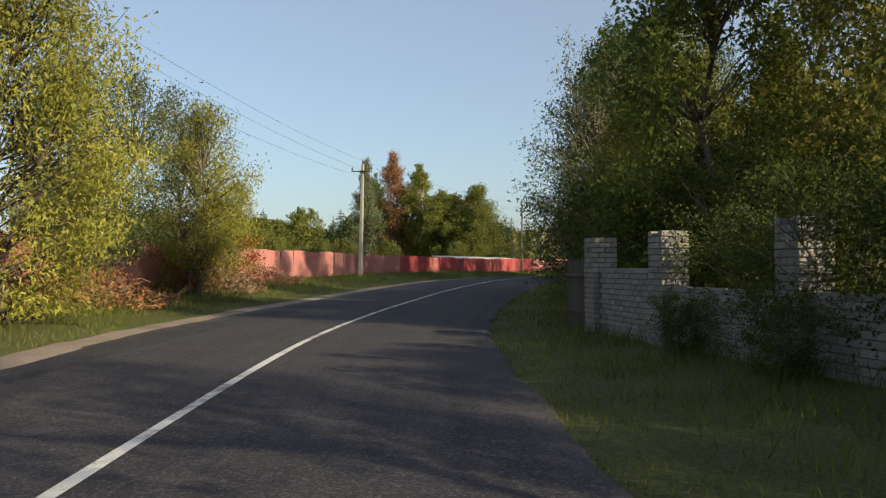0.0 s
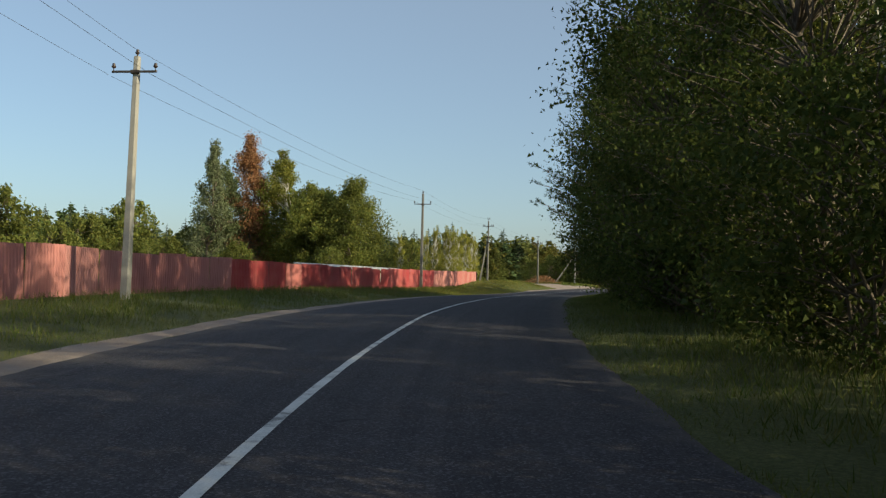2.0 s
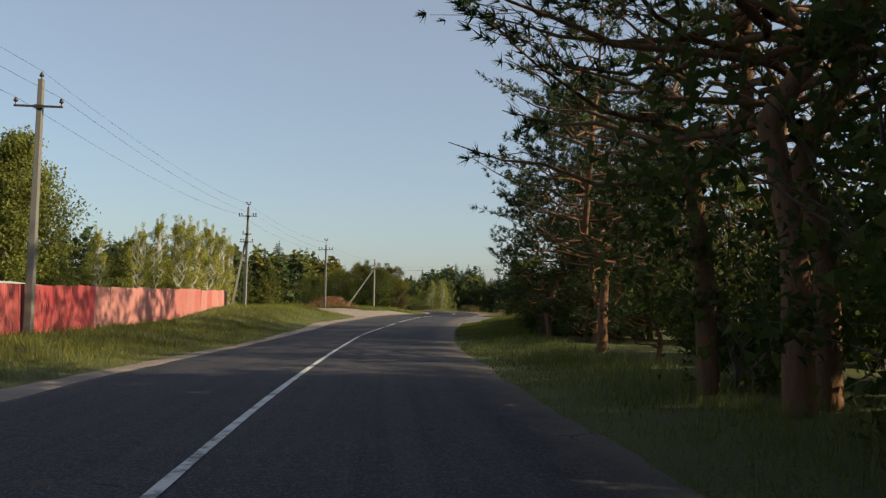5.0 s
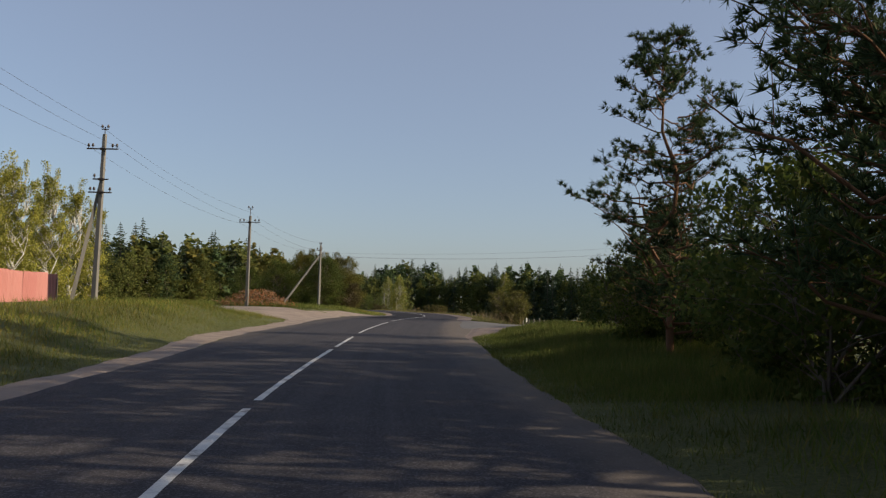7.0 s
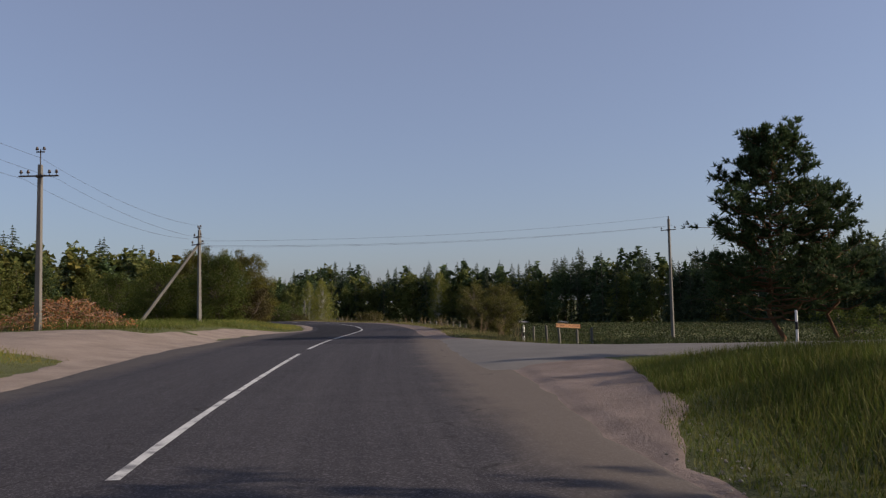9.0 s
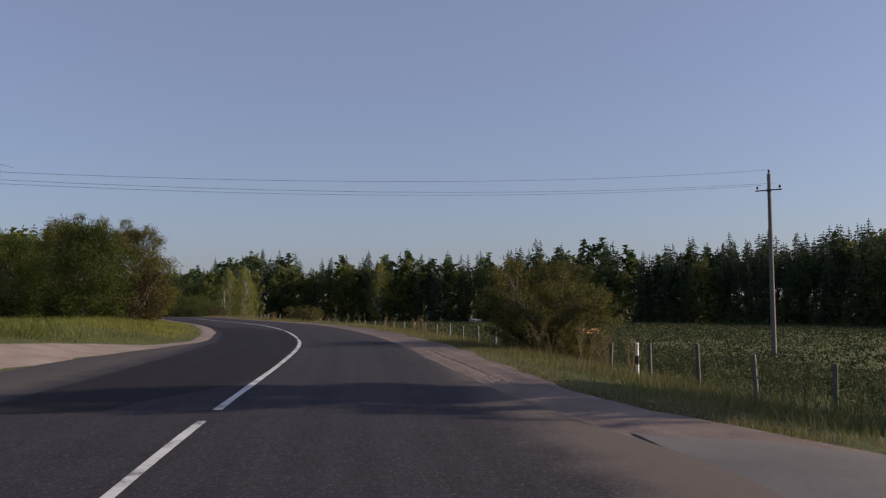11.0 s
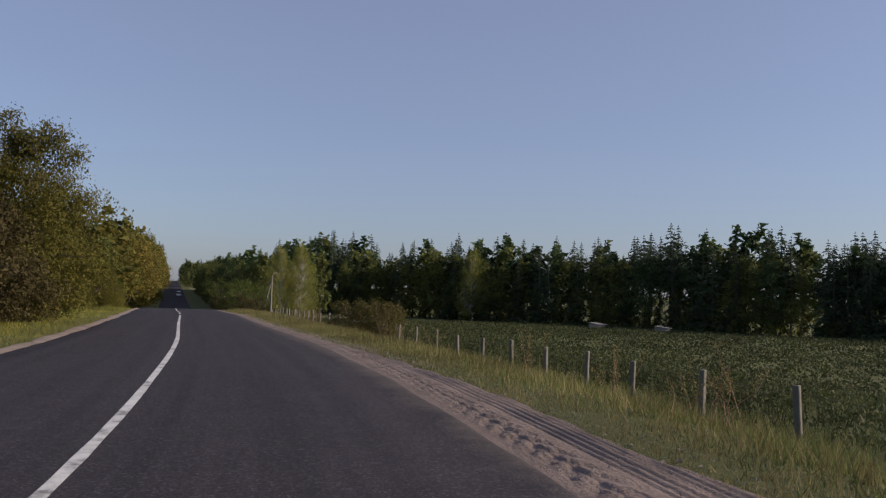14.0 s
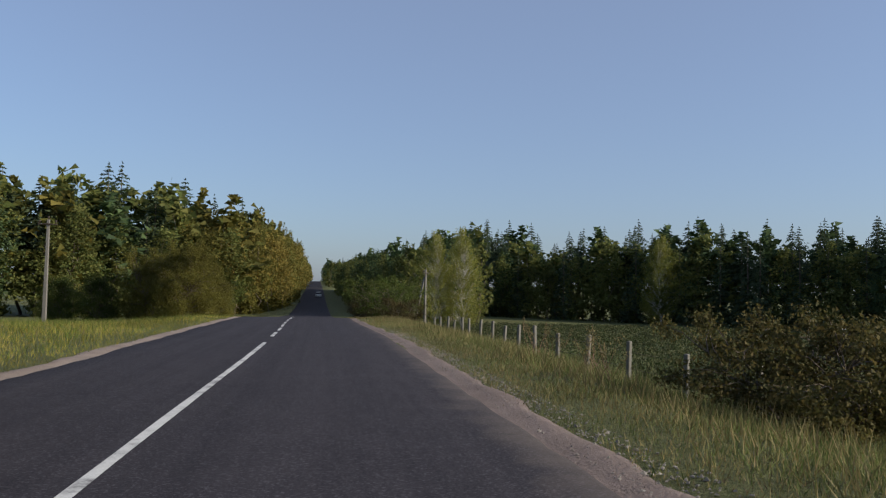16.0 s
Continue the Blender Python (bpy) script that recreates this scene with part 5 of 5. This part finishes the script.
# ---- far woods ----
def wood_mass(name, spots, seed, label, mix, wide=(1.2, 1.75), front=0.92, green=L_BIRCH, gold=L_YELLOW, close=True, wild=0.9):
    """A stretch of far wood: one mesh of crowns for each kind of tree and one of trunks; finer in the front rows."""
    r = np.random.default_rng(seed)
    fine = {"spruce": [spruce(200 + k, 1.0, 0.19, 40, 14, 0.03, 0.042, 0.45) for k in range(4)],
            "spire": [spruce(205 + k, 1.0, 0.19, 22, 15, 0.5, 0.042, 0.45) for k in range(4)],
            "pine": [broadleaf(210 + k, 1.0, 0.2, 0.19, 3000, 0.019, 110, 0.85, thin=0.04, aspect=0.75, puff=0.36) for k in range(2)],
            "birch": [broadleaf(220 + k, 1.0, 0.06, 0.21, 2300, 0.0215, 110, 0.75, droop=0.3, thin=0.03, aspect=0.8, puff=0.36) for k in range(3)]}
    fine["aspen"] = [broadleaf(230 + k, 1.0, 0.04, 0.26, 2300, 0.024, 110, 0.85, droop=0.1, thin=0.03, aspect=0.8, puff=0.36) for k in range(2)]
    rough_ones = {"spruce": [spruce(240, 1.0, 0.20, 16, 9, 0.1, 0.10, 0.5)], "pine": [broadleaf(241, 1.0, 0.3, 0.20, 480, 0.052, 36, 0.9, aspect=0.8)],
                  "birch": [broadleaf(242, 1.0, 0.1, 0.21, 500, 0.053, 40, 0.8, aspect=0.8)], "aspen": [broadleaf(243, 1.0, 0.06, 0.25, 500, 0.058, 40, 0.9, aspect=0.8)]}
    leaf = {"spruce": L_SPRUCE, "pine": L_PINE, "birch": green, "aspen": gold}
    got, trunks = {k: [] for k in leaf}, []
    for x, y, h, row in spots:
        kind = r.choice(list(mix), p=list(mix.values()))
        if row == 0 and kind == "spruce" and r.uniform() < wild:
            kind = "birch"
        protos = fine["spire"] if close and kind == "spruce" and row else (fine if close and row < 1 and y < 480 else rough_ones)[kind]
        (wv, wq), (lv, lq) = protos[r.integers(len(protos))]
        hh = h * r.uniform(0.88, 1.08) * {"spruce": 1.1, "pine": 1.0, "birch": 0.98, "aspen": 0.9}[kind] * (front if row == 0 else 1.0)
        a = r.uniform(0, 6.28)
        R = np.array([[np.cos(a), -np.sin(a), 0], [np.sin(a), np.cos(a), 0], [0, 0, 1]])
        o, w = np.array([x, y, ground_z(x, y) - 0.2]), r.uniform(*wide) * (0.8 if kind == "spruce" else 1.0)
        got[kind].append(((lv * [hh * w, hh * w, hh]) @ R.T + o, lq))
        if close and row < 3:
            low = 0.55 if row else 0.24
            v_, q_ = rough_ones["birch"][0][1]
            got["birch"].append(((v_ * [hh * 0.45, hh * 0.45, hh * low] - [0, 0, 0.06 * hh]) @ R.T + o, q_))
            if row < 2:
                aside = np.array([r.uniform(-2, 2), r.uniform(-2, 2), -0.4])
                got["birch"].append(((v_ * [hh * 0.4, hh * 0.4, hh * 0.22]) @ R.T + o + aside, q_))
        trunks.append(((wv[:63] * hh) @ R.T + o, wq[wq.max(1) < 63]) if kind != "spruce" else ((wv[:21] * hh) @ R.T + o, wq[wq.max(1) < 21]))
    t = thing(name, Matrix(), label, "woods", kind="stuff")
    for k, v in got.items():
        if v:
            tagged(link_mesh(k + "_crowns", *join(v), leaf[k], t), kind="stuff")
    tagged(link_mesh("trunks", *join(trunks), BARK, t), kind="stuff")


def belt(line, depth, step, h, seed, side=1.0):
    """Places for trees in rows behind a line: x, y, height and row."""
    r = np.random.default_rng(seed)
    p = np.array(line, float)
    s = np.concatenate([[0], np.cumsum(np.linalg.norm(np.diff(p, axis=0), axis=1))])
    out = []
    for u in np.arange(0, s[-1], step):
        a = np.array([np.interp(u, s, p[:, 0]), np.interp(u, s, p[:, 1])])
        b = np.array([np.interp(u + 1, s, p[:, 0]), np.interp(u + 1, s, p[:, 1])])
        t = unit(b - a)
        n = np.array([t[1], -t[0]]) * side
        swell = 1 + 0.16 * noise.noise((u / 23.0, seed, 0)) + 0.1 * noise.noise((u / 7.0, seed, 4))
        for k in range(depth):
            q = a + n * (k * step * 1.1 + r.uniform(-0.4, 0.4) * step) + t * r.uniform(-0.5, 0.5) * step
            out.append((q[0], q[1], h * swell * (1 + 0.05 * k), k))
    return out


wood_mass("far_forest", belt([(136, 372), (151, 346), (163, 327), (178, 305), (185, 280), (185, 262)], 4, 3.2, 15.3, 71, -1.0), 72,
          "dark mixed forest of spruce, pine and birch beyond the field", {"spruce": 0.58, "pine": 0.18, "birch": 0.24}, (1.2, 1.65), green=L_FAR, wild=0.25)
wood_mass("far_forest", belt([(186, 258), (179, 222), (171, 195), (163, 150), (159, 100)], 5, 2.8, 13.4, 81, -1.0), 82,
          "dark spruce forest beyond the berry field", {"spruce": 0.86, "pine": 0.09, "birch": 0.05}, (1.25, 1.65), 0.97, green=L_FAR, wild=0.0)
wood_mass("far_forest", belt([(-150, 285), (-70, 296), (0, 310), (40, 322), (66, 333), (84, 341), (94, 346)], 4, 3.8, 19.0, 73, -1.0), 74,
          "mixed forest with tall spruces behind the meadow", {"spruce": 0.5, "pine": 0.08, "birch": 0.30, "aspen": 0.12}, (1.25, 1.75), 0.84, L_FAR, L_OLIVE)
wood_mass("roadside_wood", belt([tuple(float(v) for v in spot(y, d)) for y, d in ((343, -24), (350, -9), (362, -6.6), (400, -6.4), (470, -6.4), (545, -6.4))], 3, 3.6, 18.0, 75, -1.0)
          + belt([tuple(float(v) for v in spot(y, -7.5)) for y in (560, 750, 960)], 2, 8.0, 15.0, 85, -1.0), 76, "sunlit birch wood along the road", {"birch": 0.62, "aspen": 0.33, "spruce": 0.05}, (0.85, 1.2), green=L_OLIVE, gold=L_AMBER)
wood_mass("roadside_wood", belt([(112, 318), (130, 395), (157, 500)], 4, 3.6, 11.5, 77) + belt([(165, 532), (216, 735), (275, 965)], 2, 8.0, 13.0, 87), 78, "dark wood along the road beyond the field", {"birch": 0.5, "spruce": 0.2, "pine": 0.3}, (0.85, 1.2), green=L_FAR)
wood_mass("roadside_wood", belt([tuple(float(v) for v in spot(y, 14.5)) for y in range(46, 82, 8)], 3, 4.6, 12.0, 79), 80, "dark trees behind the roadside shrubs", {"pine": 0.4, "birch": 0.6}, close=False)
wood_mass("roadside_wood", belt([(46, 82), (56, 98), (66, 114), (78, 128)], 3, 3.6, 7.5, 89), 90, "low dark thicket behind the roadside pines", {"pine": 0.4, "birch": 0.6}, green=L_FAR, close=False)
for x, y, s, pr_ in ((100, 290, 0.8, P_LOW), (97, 278, 0.9, P_SHRUB), (95.5, 270, 0.8, P_SHRUB), (104, 300, 1.2, P_SHRUB), (93, 262, 0.55, P_LOW), (108, 306, 1.4, P_SHRUB), (78.4, 270, 0.72, P_POPLAR), (76.6, 274, 0.68, P_POPLAR), (81.2, 277, 0.6, P_POPLAR), (72.4, 276, 0.5, P_WILLOW), (69.6, 278, 0.48, P_WILLOW), (62, 283, 0.7, P_SHRUB), (86, 318, 1.3, P_SHRUB), (82, 322, 1.2, P_SHRUB)):
    put(pr_, x, y, s)

for x, y, s in ((163.4, 322.0, 1.0), (105.6, 285.6, 0.66), (108.6, 285.0, 0.7)):
    put(P_BIRCH, x, y, s)

# ---- grass, crop ----
def grass(name, n, seed, y0, y1, d0, d1, sign, h0, h1, mat, label, clear=(), bare=-0.25):
    r = np.random.default_rng(seed)
    y = r.uniform(y0, y1, n)
    if not isinstance(d0, (int, float)):
        d0 = d0(y) - 0.12
    d = d0 + (d1 - d0) * r.beta(1.0, 1.8, n)
    keep = np.ones(n, bool)
    for a, b in clear:
        keep &= ~((y > a) & (y < b))
    patch = np.array([noise.noise((a / 1.7, b / 1.7, seed)) for a, b in zip(y, d)])
    keep &= patch > bare + r.uniform(-0.3, 0.3, n)
    y, d, d0 = y[keep], d[keep], np.broadcast_to(d0, n)[keep]
    x, nx, ny = centre(y)
    off = sign * d
    base = np.stack([x + nx * off, y + ny * off, lie(y, off) - 0.02], 1)
    L = (h0 + (h1 - h0) * smooth(d0, d0 + 3, d)) * r.uniform(0.5, 1.3, len(y))
    al = unit(r.normal(size=(len(y), 3)) * [0.42, 0.42, 0.1] + [0, 0, 1])
    tagged(link_mesh(name, *blades(base + al * L[:, None] * 0.45, al, L, 0.012 + 0.022 * L, r), mat), label, "grass", kind="stuff")


grass("verge_grass", 80000, 91, -4, 135, sand_left, 13, -1, 0.10, 0.32, L_GRASS, "short green and straw-coloured verge grass")
grass("verge_grass", 80000, 92, 135, 300, sand_left, 24, -1, 0.12, 0.38, L_GRASS, "meadow grass beside the road", [(141, 151)])
grass("verge_grass", 60000, 93, -4, 119, edge_right, 8.5, 1, 0.10, 0.38, L_GRASS, "shaded verge grass under the trees")
grass("verge_grass", 80000, 94, 106, 131, sand_right, 14, 1, 0.1, 0.38, L_GRASS, "tall green grass at the corner of the side road", (), -0.7)
grass("verge_grass", 30000, 106, 130, 135.2, sand_right, 20, 1, 0.2, 0.42, L_GRASS, "tall green grass on the mound by the side road", (), -0.7)
grass("verge_grass", 80000, 95, 149, 300, lambda y: sand_right(y) + 0.6, 13, 1, 0.10, 0.36, L_SLOPE, "rough grass on the slope below the shoulder")
grass("field_weeds", 60000, 98, 145, 235, 9.5, 24, 1, 0.22, 0.5, L_CROP, "low green weeds along the edge of the berry field")
grass("dry_grass", 46000, 96, 149, 300, sand_right, 9.5, 1, 0.08, 0.44, L_DRYGRASS, "dry straw-coloured grass below the shoulder")
grass("dry_grass", 20000, 97, 60, 300, sand_left, 12, -1, 0.08, 0.3, L_DRYGRASS, "dry straw-coloured verge grass", [(141, 151)])

grass("dry_grass", 16000, 99, 149, 250, sand_right, 6.4, 1, 0.12, 0.22, L_DRYGRASS, "sparse dry tufts at the edge of the sandy shoulder", (), 0.02)
grass("field_weeds", 12000, 110, 150.5, 169, lambda y: sand_left(y) + 0.4, 24, -1, 0.25, 0.5, L_GRASS, "tall weeds beyond the sandy side road", (), -0.6)
grass("dry_grass", 26000, 109, 150, 236, lambda y: sand_right(y) - 0.3, 6.0, 1, 0.05, 0.12, L_LITTER, "short brown withered grass at the edge of the sand", (), -0.2)
grass("verge_grass", 14000, 103, 149, 250, sand_right, 6.2, 1, 0.12, 0.24, L_SLOPE, "green tufts at the edge of the sandy shoulder", (), 0.05)
grass("verge_grass", 60000, 107, 152, 236, lambda y: sand_right(y) + 0.9, 9.5, 1, 0.08, 0.30, L_SLOPE, "thick green grass between the shoulder and the field posts", (), -0.1)
grass("verge_grass", 34000, 104, 175, 300, sand_left, 12, -1, 0.10, 0.26, L_SUNGRASS, "yellow-green verge grass brightened as if sunlit, by the bend", (), -0.5)
grass("verge_grass", 22000, 105, 86, 142, sand_left, 12, -1, 0.08, 0.24, L_SUNGRASS, "yellow-green verge grass brightened as if sunlit, by the fence's end", (), -0.3)

cr = np.random.default_rng(101)
cc, ca, cl = [], [], []
for row in range(40):
    d0 = 12.0 + row * 2.3
    k = int(175 / 0.9)
    y = 146 + np.arange(k) * 0.9 + cr.uniform(-0.4, 0.4, k)
    d = d0 + cr.uniform(-0.3, 0.3, k)
    x, nx, ny = centre(y)
    near_part, far_part = np.minimum(d, 60.0), np.maximum(d - 60.0, 0.0)
    px, py = x + nx * near_part + 0.94 * far_part, y + ny * near_part - 0.34 * far_part
    pz = lie(y, d)
    n = 100 if row < 5 else (50 if row < 14 else 18)
    h = cr.uniform(0.28, 0.58, k)
    p = cr.normal(size=(k, n, 3)) * np.stack([np.full(k, 0.46), np.full(k, 0.46), 0.2 * h], 1)[:, None] + np.stack([px, py, pz + 0.5 * h], 1)[:, None]
    ok = (cr.uniform(size=k) > 0.1) & (px < 157 + 0.19 * np.maximum(py - 150, 0))
    p = p[ok].reshape(-1, 3)
    cc.append(p)
    ca.append(unit(cr.normal(size=p.shape) + [0, 0, 0.4]))
    cl.append(cr.uniform(0.07, 0.16, len(p)) * (1.0 if row < 5 else (1.5 if row < 14 else 2.2)))
cc, ca, cl = np.concatenate(cc), np.concatenate(ca), np.concatenate(cl)
tagged(link_mesh("berry_bushes", *blades(cc, ca, cl * 0.85, cl * 0.6, cr), L_CROP), "rows of low dark green berry bushes", "crop", kind="stuff")

# dry seed stalks of tall weeds by the field posts
wr = np.random.default_rng(131)
for k in range(26):
    y, d = wr.uniform(150, 232), wr.uniform(6.6, 9.2)
    x, yy = spot(y, d)
    t = thing("weed", stand(float(x), float(yy), wr.uniform(0, 360)), "dry brown seeding weed stalks in the grass", "weed", "weeds by the field posts")
    stalks, c, a_ = [], [], []
    for j in range(7):
        foot, top = wr.normal(size=3) * [0.12, 0.12, 0], np.array([*(wr.normal(size=2) * 0.28), wr.uniform(0.6, 1.15)])
        p = limb(wr, foot, top, 0.02, 5)
        stalks.append(tube(p, np.linspace(0.007, 0.003, 5), 3))
        m_ = 30
        c.append(p[2] + (p[-1] - p[2]) * wr.uniform(0.2, 1.05, (m_, 1)) + wr.normal(size=(m_, 3)) * 0.035)
        a_.append(unit(wr.normal(size=(m_, 3)) + [0, 0, 1]))
    tagged(link_mesh("stem", *join(stalks), DEAD, t), kind="stuff")
    tagged(link_mesh("seed_head", *blades(np.concatenate(c), np.concatenate(a_), 0.06, 0.02, wr), L_DRYGRASS, t), kind="stuff")

# loose stones along the outer edge of the shoulder
sr = np.random.default_rng(120)
oct_v = np.array([(1, 0, 0), (0, 1, 0), (-1, 0, 0), (0, -1, 0), (0, 0, 1), (0, 0, -0.5)], float)
oct_f = np.array([(0, 1, 4), (1, 2, 4), (2, 3, 4), (3, 0, 4), (1, 0, 5), (2, 1, 5), (3, 2, 5), (0, 3, 5)])
sv, sf = [], []
for k in range(5200):
    y = sr.uniform(120, 236) if k % 2 else sr.uniform(192, 234)
    d = float(edge_right(y)) + 0.1 + (float(sand_right(y) - edge_right(y)) + 0.3) * sr.beta(2, 1.6)
    x, yy = spot(y, d)
    g = 0.012 + 0.03 * sr.beta(1, 5)
    sv.append(oct_v * (sr.uniform(0.7, 1.3, 3) * [g, g, g * 0.7]) + sr.normal(size=(6, 3)) * g * 0.15 + [float(x), float(yy), float(lie(y, d)) + 0.015])
    sf.append(oct_f + 6 * k)
tagged(link_mesh("loose_stones", np.concatenate(sv), np.concatenate(sf), STONE), "loose pale stones on the sandy shoulder", "stones", kind="stuff")

# low sheds at the far side of the field
for x, y, w, ang in ((163, 283, 2.6, 20), (166, 271, 2.2, 25)):
    t = thing("shed", stand(x, y, ang), "low pale-roofed shed at the field's far edge", "shed")
    bm = bmesh.new()
    box(bm, (0, 0, 0.4), (w, 1.8, 0.8))
    part("wall", bm, GREY_WALL, t)
    bm = bmesh.new()
    box(bm, (0, -0.1, 0.88), (w + 0.4, 2.2, 0.08), pose(0, 0, 0, 8, 0, 0))
    part("roof", bm, CONCRETE, t)

# a car far down the road
cy = 431.0
cx, cnx, cny = centre(cy)
car = thing("car", pose(float(cx + 1.6 * cnx), float(cy + 1.6 * cny), float(road_z(cy)), 3.5, 0, -14.5), "small white car far down the road", "car")
bm = bmesh.new()
box(bm, (0, 0, 0.55), (1.66, 4.1, 0.52), bevel=0.12)
part("body", bm, WHITE, car)
bm = bmesh.new()
box(bm, (0, 0.1, 1.05), (1.46, 2.3, 0.56), bevel=0.06)
for v in bm.verts:
    if v.co.z > 1.1:
        v.co.x *= 0.84
        v.co.y = 0.1 + (v.co.y - 0.1) * 0.68
part("cabin", bm, GLASS, car, "dark glazed cabin")
bm = bmesh.new()
box(bm, (0, 0.1, 1.35), (1.2, 1.5, 0.05), bevel=0.02)
part("roof", bm, WHITE, car)
for sx_ in (-0.74, 0.74):
    for sy_ in (-1.3, 1.3):
        bm = bmesh.new()
        rod(bm, (sx_ - 0.1, sy_, 0.31), (sx_ + 0.1, sy_, 0.31), 0.31, 0.31, 16)
        part("wheel", bm, BLACK, car, "black tyre")
    bm = bmesh.new()
    box(bm, (sx_ * 0.8, -2.05, 0.62), (0.3, 0.08, 0.14), bevel=0.02)
    part("lamp", bm, LETTER, car, "red rear lamp")
